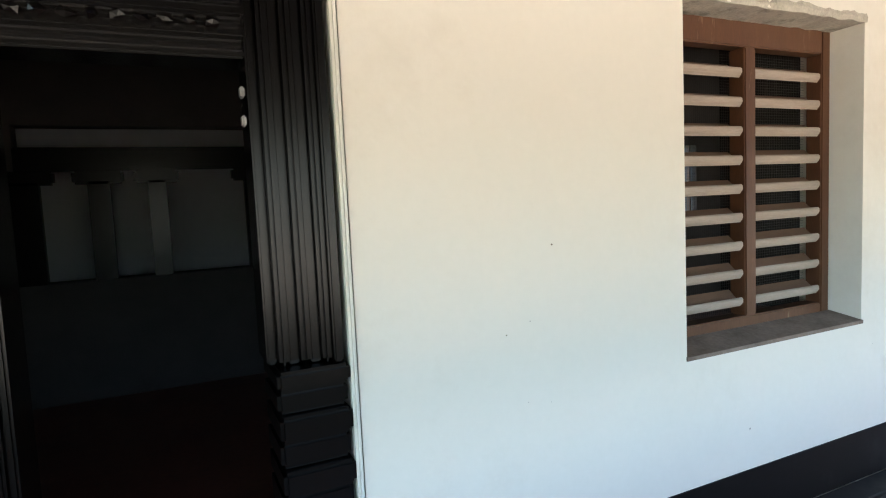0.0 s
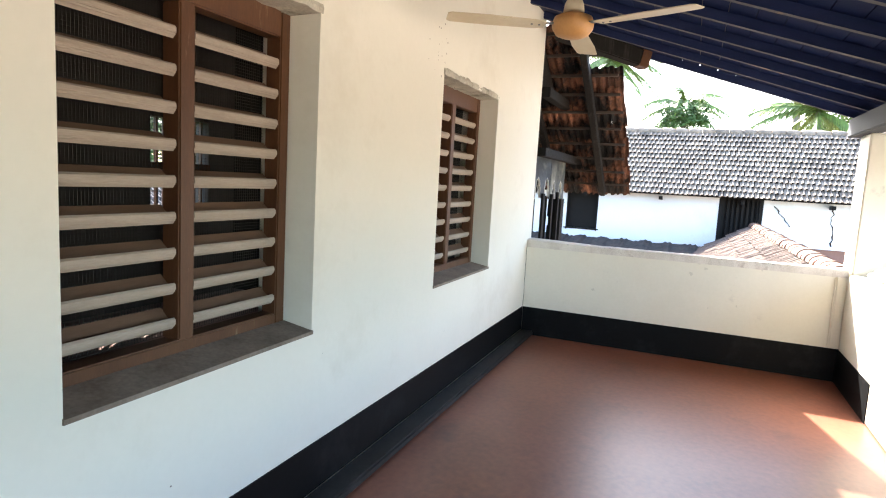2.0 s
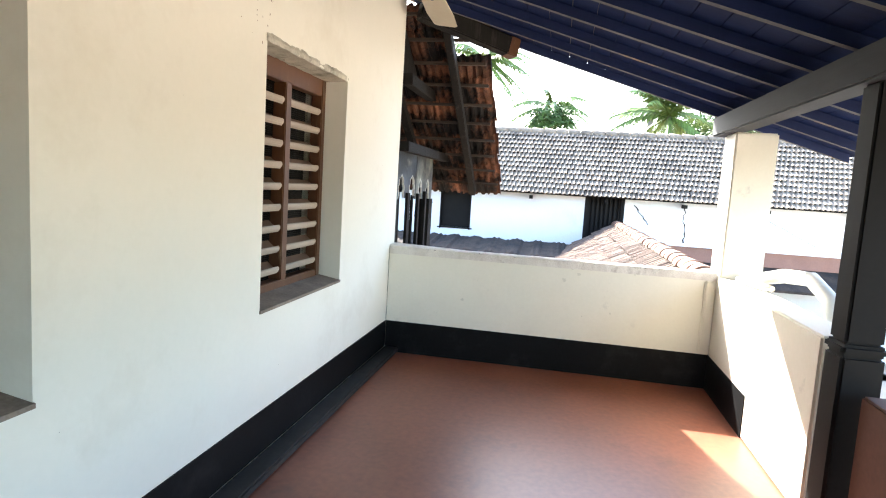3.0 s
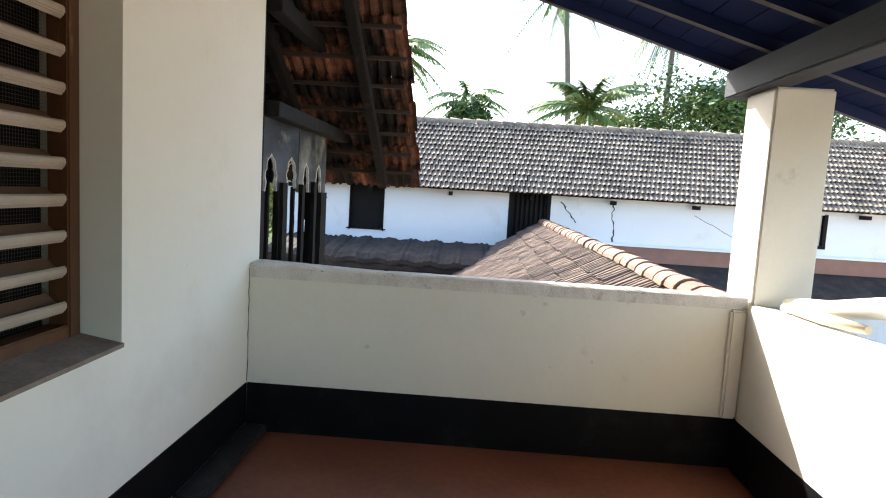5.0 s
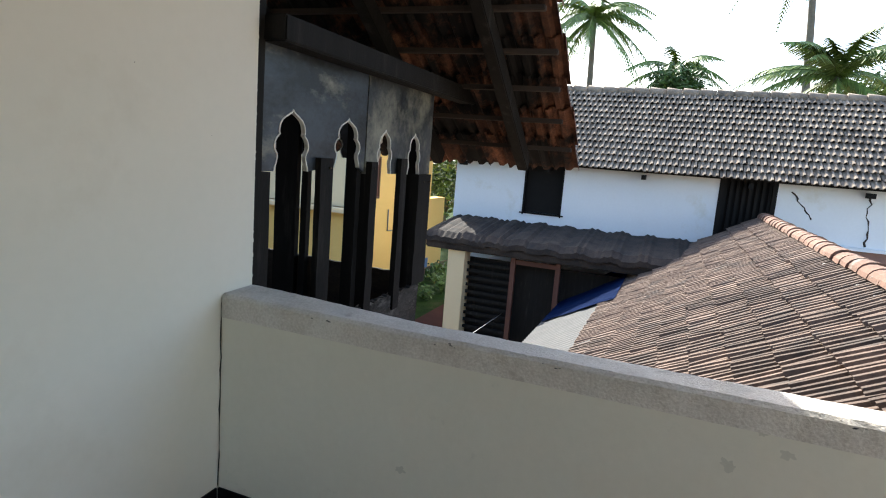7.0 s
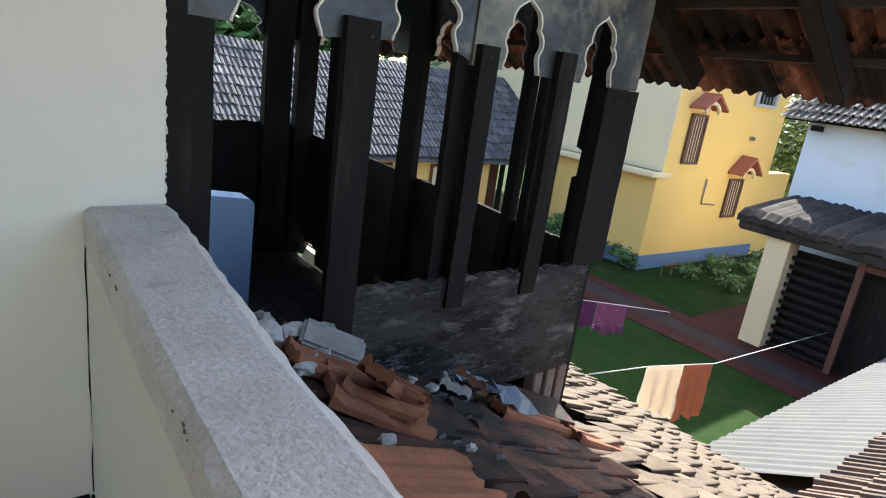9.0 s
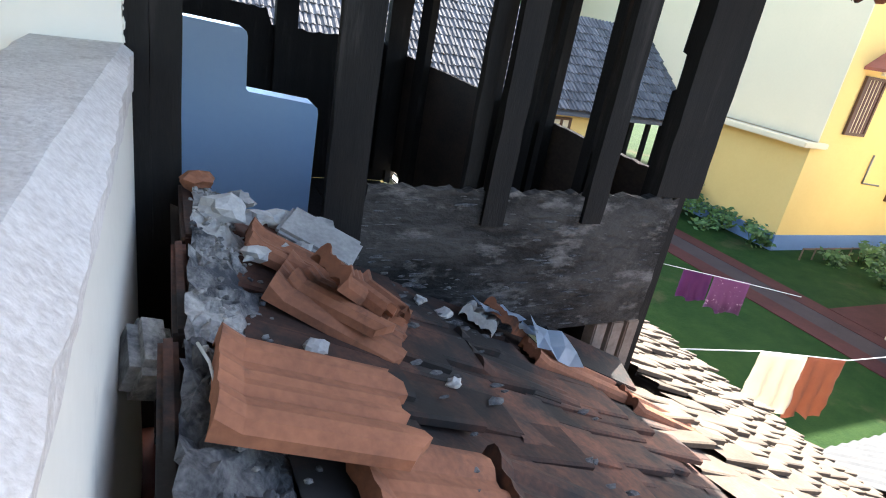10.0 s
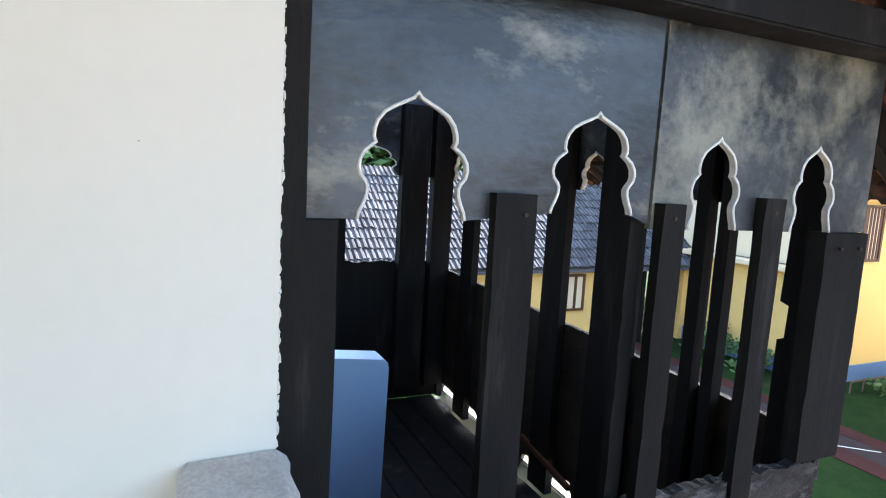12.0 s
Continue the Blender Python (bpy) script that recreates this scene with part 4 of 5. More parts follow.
def keep_c(p):
    if p.x < 7.02 and p.y < 1.5 and rng.random() < 0.25:
        return False
    # Tiles left out beyond view to let skylight in on the stair wall.
    return not (p.x < 8.3 and 2.2 + 1.1 * (p.x - 6.9) < p.y < 4.7)


org = Vector((6.76, 1.06, cz(6.76))) - Vector(croof.location)
places = tile_places(org, (0, 1, 0), vdir, 27, 10, 0.165, 0.297, lambda p: keep_c(p + Vector(croof.location)), rng, 0.9, 0.12)
single_tiles(places, tile_mesh(TILE_BURNT, w=0.175, rib=0.03), croof)
for k in range(10):
    c = Vector((6.75, 0, cz(6.75))) + vdir * (0.297 * k + 0.06)
    bm = bmesh.new()
    box(bm, c.x - 0.022, c.x + 0.022, 1.09 + rng.uniform(0, 0.04), 5.6, c.z - 0.040, c.z - 0.012, bevel=0.004)
    under(croof, "batten", bm, BATTEN)
ang = math.degrees(math.atan(CS))
for y in (1.42, 2.05, 2.75, 3.45, 4.15, 4.85):
    a, b = Vector((6.72, y, cz(6.72) - 0.045)), Vector((9.13, y, cz(9.13) - 0.045))
    m = Matrix.Translation(a) @ pose(0, 0, 0, 0, ang, 0)
    under(croof, "rafter", boxed(0, (b - a).length, -0.035, 0.035, -0.105, -0.002, bevel=0.006, m=m), CHAR_SHADE)

# ---- lower roofs ----
DS, WS = 0.47, 0.60


def dz(x):
    return 0.675 - DS * (x - 6.9)


def wz(y):
    return 0.89 - WS * (y + 1.29)


dv = Vector((1, 0, -DS)).normalized()
droof = thing("lean_to_roof", (8.2, 0.6, 0.1), "clay tile lean-to roof, rubble-strewn and charred near the balcony", "roof")
rng = random.Random(31)


def keep_d(p):
    if dz(p.x) < wz(p.y) - 0.06:
        return False
    if p.y > 1.60 and p.x < 8.46:
        return p.y < 1.62
    return p.x < 10.15


org = Vector((6.92, -1.2, dz(6.92)))
places = tile_places(org, (0, 1, 0), dv, 57, 28, 0.112, 0.127, keep_d, rng, 2.8)
inv = Matrix.Translation(-Vector(droof.location))
flat = dict(w=0.110, l=0.21, rib=0.004, th=0.016, lift=0.026, tip=0.022)
pale_mesh, dark_mesh = tile_mesh(TILE_PALE, **flat), tile_mesh(TILE, **{**flat, "tip": 0.006, "l": 0.26, "th": 0.012, "lift": 0.014})
places.sort(key=lambda m: m.translation.x)
tagged(joined_tiles("eave_tiles", [inv @ m for m in places[300:]], tile_shape(**flat), TILE_PALE, droof), kind="stuff")
for m in places[:300]:
    single_tiles([inv @ m], dark_mesh if m.translation.x < 8.0 - 0.35 * max(0, 1.0 - m.translation.y) else pale_mesh, droof)
bm = bmesh.new()
prism(bm, [(6.84, dz(6.84) - 0.03), (10.4, dz(10.4) - 0.03), (10.4, dz(10.4) - 0.07), (6.84, dz(6.84) - 0.07)], "y", -1.0, 1.78)
under(droof, "deck", bm, BATTEN)
bm = bmesh.new()
prism(bm, [(8.40, dz(8.40) - 0.03), (10.4, dz(10.4) - 0.03), (10.4, dz(10.4) - 0.07), (8.40, dz(8.40) - 0.07)], "y", 1.785, 5.3)
under(droof, "deck", bm, BATTEN)
structure("lean_to_wall", boxed(10.1, 10.2, 1.2, 5.3, -3.0, dz(10.2) - 0.1), PLASTER, "wall under the lean-to roof", "wall")

wroof = thing("wing_roof", (14, 0, 0), "weathered clay tile roof of the wing with a row of ridge tiles", "roof")
rng = random.Random(41)
wv = Vector((0, 1, -WS)).normalized()


def keep_w(p):
    return wz(p.y) > dz(p.x) - 0.04 and p.y < 1.10 and p.x < 18.9


org = Vector((18.9, -1.27, wz(-1.27)))
places = tile_places(org, (-1, 0, 0), wv, 75, 10, 0.16, 0.30, keep_w, rng, 1.5)
places.sort(key=lambda m: m.translation.x)
inv = Matrix.Translation(-Vector(wroof.location))
single_tiles([inv @ m for m in places[:300]], tile_mesh(TILE_OLD, w=0.163, rib=0.036, lift=0.036), wroof)
tagged(joined_tiles("far_tiles", [inv @ m for m in places[300:]], tile_shape(w=0.163, rib=0.036, lift=0.036), TILE_OLD, wroof), kind="stuff")
bm = bmesh.new()
prism(bm, [(-1.29, 0.84), (2.35, wz(2.35) - 0.05), (2.35, wz(2.35) - 0.09), (-1.29, 0.78), (-4.2, wz(2.35) + 0.35), (-4.2, wz(2.35) + 0.40)], "x", 10.6, 19.2)
under(wroof, "deck", bm, BATTEN)
bm = bmesh.new()
prism(bm, [(-1.29, 0.84), (0.9, wz(0.9) - 0.05), (-1.29, 0.6), (-4.2, wz(2.35) + 0.35), (-4.2, wz(2.35) + 0.40)], "x", 6.9, 10.6)
under(wroof, "deck", bm, BATTEN)
bm = bmesh.new()
k = 14
sec = [(0.13 * math.cos(math.pi * i / 8), 0.10 * math.sin(math.pi * i / 8)) for i in range(9)]
for x, s in ((0.0, 1.0), (0.34, 1.12)):
    for y, z in sec:
        bm.verts.new((x, y * s, z * s))
    for y, z in sec:
        bm.verts.new((x, y * s * 0.86, z * s * 0.84))
bm.verts.ensure_lookup_table()
v = bm.verts
for i in range(8):
    bm.faces.new((v[i], v[i + 1], v[18 + i + 1], v[18 + i]))
    bm.faces.new((v[18 + i], v[18 + i + 1], v[27 + i + 1], v[27 + i]))
    bm.faces.new((v[i + 1], v[i], v[9 + i], v[9 + i + 1]))
rme = mesh_of("ridge_tile", bm, RIDGE)
for i in range(40):
    ob = new("ridge_tile", rme)
    ob.parent = wroof
    ob.matrix_basis = pose(18.8 - 0.31 * i - 14, -1.29, 0.90 + rng.uniform(-0.008, 0.008), 0, 0, 180 + rng.uniform(-2, 2))
bm = bmesh.new()
tube(bm, [(18.8, -1.12, wz(-1.12) + 0.03), (12, -1.12, wz(-1.12) + 0.025), (7.0, -1.12, wz(-1.12) + 0.025)], 0.035, 6)
under(wroof, "mortar", bm, CEMENT, "lime mortar under the ridge tiles")
wroof.location.z -= 0.165
# corrugated sheets along the foot of the wing roof
bm = bmesh.new()
cols = int((18.4 - 10.7) / 0.0175)
prev = None
for i in range(cols + 1):
    x = 10.7 + 0.0175 * i
    h = 0.0105 * math.sin(math.tau * i / 8)
    a = bm.verts.new((x, 1.22, wz(1.22) - 0.105 + h)), bm.verts.new((x, 2.47, wz(2.47) - 0.075 + h))
    if prev:
        bm.faces.new((prev[0], a[0], a[1], prev[1]))
    prev = a
tagged(part("corrugated_sheet", bm, CORR), "grey corrugated roof sheets along the wing eave", "roof sheet", kind="structure")
# Besides the tarpaulin, this dark sheet paints shade on the far roof sheets.
bm = bmesh.new()
trng = random.Random(43)
rows_ = []
for i in range(42):
    x = 15.15 + 0.105 * i
    rows_.append([bm.verts.new((x + 0.40 * (y - 1.2), y, wz(y) - 0.055 + trng.uniform(0, 0.018) + (0.12 * (i - 33) / 8 if i > 33 else 0))) for y in (1.16, 1.5, 1.85, 2.2, 2.45)])
for a, b in zip(rows_, rows_[1:]):
    for q in range(4):
        bm.faces.new((a[q], b[q], b[q + 1], a[q + 1]))
bmesh.ops.solidify(bm, geom=bm.faces[:], thickness=0.004)
tagged(part("tarpaulin", bm, TARP_SHADE), "dark blue tarpaulin that also stands in for shade on the roof sheets", "tarpaulin")
structure("wing_wall", boxed(10.7, 19.0, 1.9, 2.05, -3.0, -1.45), PLASTER, "wall under the wing roof", "wall")

# rubble, mortar ridge and loose tiles beside the parapet
rub = thing("mortar_ridge", (6.95, 1.2, 0.65), "clay ridge pieces bedded in broken cement, black with ash", "rubble")
rng = random.Random(51)
for k in range(8):
    ya = -0.62 + 0.30 * k
    yb = ya + 0.285
    bm = bmesh.new()
    xr = 6.828 + 0.055 * (ya - 1.0)
    box(bm, xr, xr + 0.022 + rng.uniform(-0.004, 0.004), ya, yb, dz(6.86) - 0.16, dz(6.86) + 0.035 + rng.uniform(-0.008, 0.008), bevel=0.006)
    under(rub, "ridge_piece", bm, TILE, "broken terracotta edge")
for y_lo, y_hi, n_y, material, words in ((-0.62, 1.14, 110, ASH, "black ash and soot over crumbled cement"), (1.14, 1.77, 40, CEMENT, "crumbled grey cement under ash")):
    prevr, n_x = None, 14
    bm = bmesh.new()
    for i in range(n_y + 1):
        y = y_lo + (y_hi - y_lo) * i / n_y
        w = 0.135 + 0.045 * noise.noise((y * 5, 1, 0))
        ring = []
        for q in range(n_x + 1):
            u = q / n_x
            x = 6.842 + 0.055 * (y - 1.0) + w * u
            h = 0.045 * (1 - u ** 2) + 0.020 * noise.noise((x * 22, y * 22, 0)) + 0.014 * noise.noise((x * 60, y * 60, 3)) + 0.006 * rng.uniform(-1, 1)
            ring.append(bm.verts.new((x + rng.uniform(-0.003, 0.003), y, dz(x) + h - (0.03 if q == n_x else 0))))
        if prevr:
            for q in range(n_x):
                bm.faces.new((prevr[q], ring[q], ring[q + 1], prevr[q + 1]))
        prevr = ring
    bmesh.ops.recalc_face_normals(bm, faces=bm.faces)
    under(rub, "flashing", bm, material, words)
bm = bmesh.new()
for _ in range(240):
    x, y = 6.87 + abs(rng.gauss(0, 0.11)), rng.uniform(0.7, 1.76)
    lump(bm, (x, y, dz(x) + 0.045 * max(0, 1 - ((x - 6.866) / 0.14) ** 2) + 0.012), rng.uniform(0.002, 0.008), rng, (1.2, 1, 0.8), 1)
tagged(part("grit", bm, CEMENT), "scattered grit and plaster crumbs on the rubble", "grit", kind="stuff")
bm = bmesh.new()
for _ in range(160):
    x, y = 7.15 + abs(rng.gauss(0, 0.35)), rng.uniform(0.8, 1.74)
    if y > 1.52 or rng.random() < 0.25:
        lump(bm, (x, y, dz(x) + 0.055), rng.uniform(0.005, 0.016), rng, (1.8, 0.9, 0.5), 1)
tagged(part("char_debris", bm, ASH), "charcoal scraps along the foot of the burnt plank", "debris", kind="stuff")
LUMPS = [(6.93, 1.60, 0.055, STONE), (7.00, 1.66, 0.035, STONE), (7.05, 1.70, 0.045, STONE), (7.10, 1.66, 0.03, STONE), (7.08, 1.60, 0.028, STONE), (7.13, 1.72, 0.06, STONE),
         (6.97, 1.72, 0.04, STONE), (7.03, 1.56, 0.025, STONE), (6.97, 1.46, 0.03, STONE), (7.07, 1.33, 0.03, STONE), (6.885, 1.72, 0.04, TERRA), (7.28, 1.24, 0.018, STONE), (7.02, 1.20, 0.022, STONE), (7.36, 1.60, 0.02, STONE), (7.42, 1.58, 0.025, STONE)]
for i, (x, y, r, mt) in enumerate(LUMPS):
    bm = bmesh.new()
    lump(bm, (0, 0, 0), r, rng, (1.1, 0.9, 0.65), 2)
    ob = part("plaster_lump", bm, mt)
    ob.location = (x, y, dz(x) + 0.05 + r * 0.35)
    tagged(ob, "broken lump of grey plaster on the rubble" if mt is STONE else "broken terracotta lump beside the parapet", "rubble", "rubble beside the parapet")
ob = part("plaster_slab", boxed(-0.085, 0.085, -0.05, 0.05, -0.012, 0.012, bevel=0.008), STONE)
ob.matrix_world = pose(7.125, 1.635, dz(7.125) + 0.085, 14, 20, -28)
tagged(ob, "flat broken slab of grey plaster", "rubble")
ob = part("fallen_stone", boxed(-0.028, 0.028, -0.055, 0.055, -0.035, 0.035, bevel=0.014), CEMENT)
ob.matrix_world = pose(6.806, 1.235, 0.655, 10, 18, 8)
tagged(ob, "grey stone wedged in the gap by the parapet", "rubble")


def loose_tile(x, y, z, rx, ry, rz, w, l, broken, material=TERRA, label="loose broken terracotta tile"):
    """A clay tile lying loose: ribs, a lip and, if broken, a ragged end."""
    r = random.Random(int(x * 1000))
    bm = bmesh.new()
    prof = [(0, 0.004), (0.05, 0.016), (0.12, 0.019), (0.20, 0.017), (0.28, 0.008), (0.36, 0.010), (0.42, 0.013), (0.50, 0.011), (0.58, 0.013), (0.66, 0.008), (0.76, 0.016), (0.85, 0.019), (0.94, 0.015), (1.0, 0.004)]
    n_l = 8
    grid, low = [], []
    for j in range(n_l + 1):
        end = l * j / n_l
        row, rowl = [], []
        for u, h in prof:
            e = end + (r.uniform(-0.03, 0.0) if broken and j == n_l else 0)
            lip = 0.012 if j == 0 else 0
            row.append(bm.verts.new((u * w - w / 2, e - l / 2, h + lip)))
            rowl.append(bm.verts.new((u * w - w / 2, e - l / 2, h - 0.014)))
        grid.append(row), low.append(rowl)
    for j in range(n_l):
        for i in range(len(prof) - 1):
            bm.faces.new((grid[j][i], grid[j][i + 1], grid[j + 1][i + 1], grid[j + 1][i]))
            bm.faces.new((low[j][i + 1], low[j][i], low[j + 1][i], low[j + 1][i + 1]))
        for g in (0, -1):
            bm.faces.new((grid[j][g], grid[j + 1][g], low[j + 1][g], low[j][g]))
    for j in (0, n_l):
        for i in range(len(prof) - 1):
            bm.faces.new((grid[j][i], grid[j][i + 1], low[j][i + 1], low[j][i]))
    bmesh.ops.recalc_face_normals(bm, faces=bm.faces)
    ob = part("loose_tile", bm, material)
    ob.matrix_world = pose(x, y, z, rx, ry, rz)
    return tagged(ob, label, "roof tile", "loose roof tiles")


def lay(ob, x, y, up, turn, tip=0.0, roll_=0.0):
    """Lays a loose piece on the lean-to slope."""
    ob.matrix_world = pose(x, y, dz(x) + up, 0, math.degrees(math.atan(DS)) + tip, 0) @ pose(0, 0, 0, roll_, 0, turn)


lay(loose_tile(7.005, 1.105, 0, 0, 0, 0, 0.165, 0.235, True, label="large terracotta tile fragment lying on the rubble"), 6.985, 1.025, 0.085, -96, -9)
lay(loose_tile(7.12, 1.00, 0, 0, 0, 0, 0.19, 0.26, True), 7.13, 0.945, 0.045, -84)
lay(loose_tile(7.32, 0.96, 0, 0, 0, 0, 0.19, 0.25, True, TILE, "charred broken tile lying on the roof"), 7.34, 0.95, 0.045, -100)
lay(loose_tile(7.09, 1.40, 0, 0, 0, 0, 0.20, 0.26, True), 7.11, 1.375, 0.050, -112)
lay(loose_tile(7.10, 1.41, 0, 0, 0, 0, 0.15, 0.19, True), 7.12, 1.36, 0.080, -130, -4, 5)
lay(loose_tile(7.07, 1.43, 0, 0, 0, 0, 0.09, 0.13, True), 7.11, 1.36, 0.112, -70, 8, -8)
lay(loose_tile(7.13, 1.39, 0, 0, 0, 0, 0.08, 0.12, True), 7.155, 1.345, 0.110, -150, 4, 6)
lay(loose_tile(7.04, 1.55, 0, 0, 0, 0, 0.12, 0.22, True), 7.06, 1.51, 0.055, -100)
lay(loose_tile(7.66, 1.66, 0, 0, 0, 0, 0.11, 0.14, True), 7.655, 1.665, 0.085, -60, 8)
lay(loose_tile(7.58, 1.69, 0, 0, 0, 0, 0.10, 0.15, True, STONE, "pale broken tile scrap"), 7.57, 1.66, 0.06, -40)
lay(loose_tile(7.85, 1.56, 0, 0, 0, 0, 0.09, 0.40, True), 7.86, 1.565, 0.052, -92)
lay(loose_tile(8.15, 1.50, 0, 0, 0, 0, 0.09, 0.34, True), 8.17, 1.50, 0.052, -96)
lay(loose_tile(7.55, 1.42, 0, 0, 0, 0, 0.16, 0.34, True, TILE, "charred broken tile lying on the roof"), 7.56, 1.43, 0.035, -92)
ob = part("slate_sheet", boxed(-0.16, 0.16, -0.075, 0.075, -0.006, 0.006, bevel=0.003), TILE)
lay(ob, 8.02, 1.70, 0.075, -10, -3, 12)
tagged(ob, "flat sooty brown tile sheet on the roof", "sheet")
for i, (x, y, a, w, l) in enumerate(((7.62, 1.66, 20, 0.06, 0.20), (7.70, 1.62, 50, 0.05, 0.14), (7.78, 1.60, -15, 0.13, 0.15))):
    bm = bmesh.new()
    g = [[bm.verts.new((l * (p / 4 - 0.5), w * (q / 2 - 0.5), 0.012 * math.sin(p * 1.9 + q))) for q in range(3)] for p in range(5)]
    for p in range(4):
        for q in range(2):
            bm.faces.new((g[p][q], g[p + 1][q], g[p + 1][q + 1], g[p][q + 1]))
    bmesh.ops.solidify(bm, geom=list(bm.faces), thickness=0.003)
    ob = part("tin_scrap", bm, TIN)
    ob.matrix_world = pose(x, y, dz(x) + 0.10, 8, 24, a)
    tagged(ob, "curled scrap of pale blue tin on the tiles", "tin scrap", "tin scraps")
bm = bmesh.new()
tube(bm, [(6.862, 1.10, dz(6.86) + 0.065), (6.872, 1.06, dz(6.87) + 0.07), (6.876, 1.02, dz(6.87) + 0.066), (6.89, 0.985, dz(6.89) + 0.06)], 0.002, 6)
tagged(part("wire_scrap", bm, ROPE), "short white wire lying on the ash", "wire")

# ---- far white house ----
FX = 19.0
far = thing("white_house", (FX + 3, -2, -2.5), "long old white house with clay tile roof and dark windows", "house")
bm = bmesh.new()
wall_with_holes(bm, "x", FX, FX + 0.3, -14.0, 5.58, -2.5, 1.7, [(2.90, 3.83, 0.30, 1.50), (-1.43, -0.45, -0.6, 1.50), (-8.49, -7.34, 0.57, 1.35)])
under(far, "wall", bm, FARWALL)
under(far, "side_wall", boxed(FX + 0.302, FX + 4.2, 5.28, 5.578, -2.5, 1.7), FARWALL)
# Dark wall behind the windows carries the room's shade in its colour.
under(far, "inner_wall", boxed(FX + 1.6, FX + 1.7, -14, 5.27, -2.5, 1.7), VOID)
fs_ = 0.785
rz0 = 1.43
fv = Vector((-1, 0, -fs_)).normalized()
top = Vector((FX + 2.0, -14.2, rz0 + fs_ * 2.5))
Lr = 2.5 / abs(fv.x)
rng = random.Random(61)
places = tile_places(top, (0, 1, 0), fv, 161, 13, 0.125, 0.240, lambda p: True, rng, 0.8)
inv = Matrix.Translation(-Vector(far.location))
tagged(joined_tiles("roof_tiles", [inv @ m for m in places], tile_shape(w=0.112, l=0.30, rib=0.036, th=0.014, lift=0.062, fine=False), TILE_FAR, far), "grey-brown clay tiles with pale worn faces", kind="stuff")
bm = bmesh.new()
prism(bm, [(FX - 0.30, rz0 + 0.05), (FX + 2.0, rz0 + fs_ * 2.5 - 0.06), (FX + 4.5, rz0), (FX + 4.5, rz0 - 0.1), (FX + 2.0, rz0 + fs_ * 2.5 - 0.16), (FX - 0.30, rz0 + 0.02)], "y", -14.2, 5.92)
under(far, "roof_deck", bm, DARKWOOD)
bm = bmesh.new()
tube(bm, [(0, 0, 0.0), (0, 0.37, 0.03)], [0.10, 0.115], 8)
rme = mesh_of("ridge_tile", bm, TILE_FAR)
for k in range(54):
    ob = new("ridge_tile", rme)
    ob.parent = far
    ob.location = Vector((FX + 2.0, -14.2 + 0.38 * k, rz0 + fs_ * 2.5 + 0.02)) - Vector(far.location)
for k in range(10):
    y = -13.6 + 2.1 * k
    under(far, "rafter_end", boxed(FX - 0.36, FX, y, y + 0.09, rz0 - 0.13, rz0 - 0.03), DARKWOOD)


def far_window(ya, yb, za, zb, bars):
    e = part("window", boxed(FX + 0.16, FX + 0.20, ya, yb, za, zb), DARKWOOD, far)
    e.location = -Vector(far.location)
    bm = bmesh.new()
    for p, q in ((ya - (0.06 if bars else 0), ya + 0.03), (yb - 0.03, yb + (0.06 if bars else 0))):
        box(bm, FX - 0.02, FX + 0.15, p, q, za - 0.06, zb + 0.02)
    box(bm, FX - 0.03, FX + 0.15, ya - 0.06, yb + 0.06, za - (0.09 if bars else 0.03), za)
    part("window_frame", bm, DARKWOOD, e)
    if bars:
        for k in range(bars):
            y = ya + (yb - ya) * (k + 0.5) / bars
            part("bar", boxed(FX + 0.06, FX + 0.10, y - 0.03, y + 0.03, za, zb), STONE if bars < 8 else DARKWOOD, e)


far_window(2.90, 3.83, 0.30, 1.50, 0)
far_window(-1.43, -0.45, -0.6, 1.50, 8)
far_window(-8.49, -7.34, 0.57, 1.35, 7)
rng = random.Random(71)
for y0c, z0c, y1c, z1c in ((-3.10, 1.35, -3.15, 0.34), (-1.75, 1.30, -2.15, 0.78), (-5.2, 1.15, -6.6, 0.45)):
    bm = bmesh.new()
    pts = [(FX + 0.002, y0c + (y1c - y0c) * t / 12 + rng.uniform(-0.035, 0.035), z0c + (z1c - z0c) * t / 12) for t in range(13)]
    tube(bm, pts, [rng.uniform(0.008, 0.028) if y0c > -5 else 0.008 for _ in pts], 5)
    under(far, "crack", bm, MOSS, "long dark crack")
bm = bmesh.new()
box(bm, FX - 0.12, FX, -14, -2.2, 0.25, 0.31)
under(far, "string_course", bm, FARWALL)
under(far, "band", boxed(FX - 0.06, FX, -14, -2.2, -0.15, 0.25), REDBAND, "faded red band")
bm = bmesh.new()
prism(bm, [(FX, -0.15), (FX - 1.0, -0.62), (FX - 1.0, -0.69), (FX, -0.25)], "y", -14, -2.5)
under(far, "lower_eave", bm, MOSS, "mossy lower eave")
under(far, "lower_window", boxed(FX - 0.03, FX + 0.02, -8.3, -7.5, -1.8, -0.95), REDWOOD)
# lean-to along its left half
LX = 17.2
bm = bmesh.new()
grid_ = []
for k in range(89):
    y = -0.5 + 0.0675 * k
    h = 0.02 * (k % 2) + rng.uniform(-0.022, 0.022) + 0.02 * math.sin(k * 0.7)
    grid_.append([bm.verts.new(p) for p in ((FX - 0.02, y, 0.06 + h), (LX + 0.9, y, -0.02 + h), (LX - 0.1, y, -0.15 + h), (LX - 0.28, y, -0.26 + h), (LX - 0.28, y, -0.37 + h))])
for a, b in zip(grid_, grid_[1:]):
    for q in range(4):
        bm.faces.new((a[q], b[q], b[q + 1], a[q + 1]))
under(far, "verandah_roof", bm, MOSS, "mossy black lean-to roof")
bm = bmesh.new()
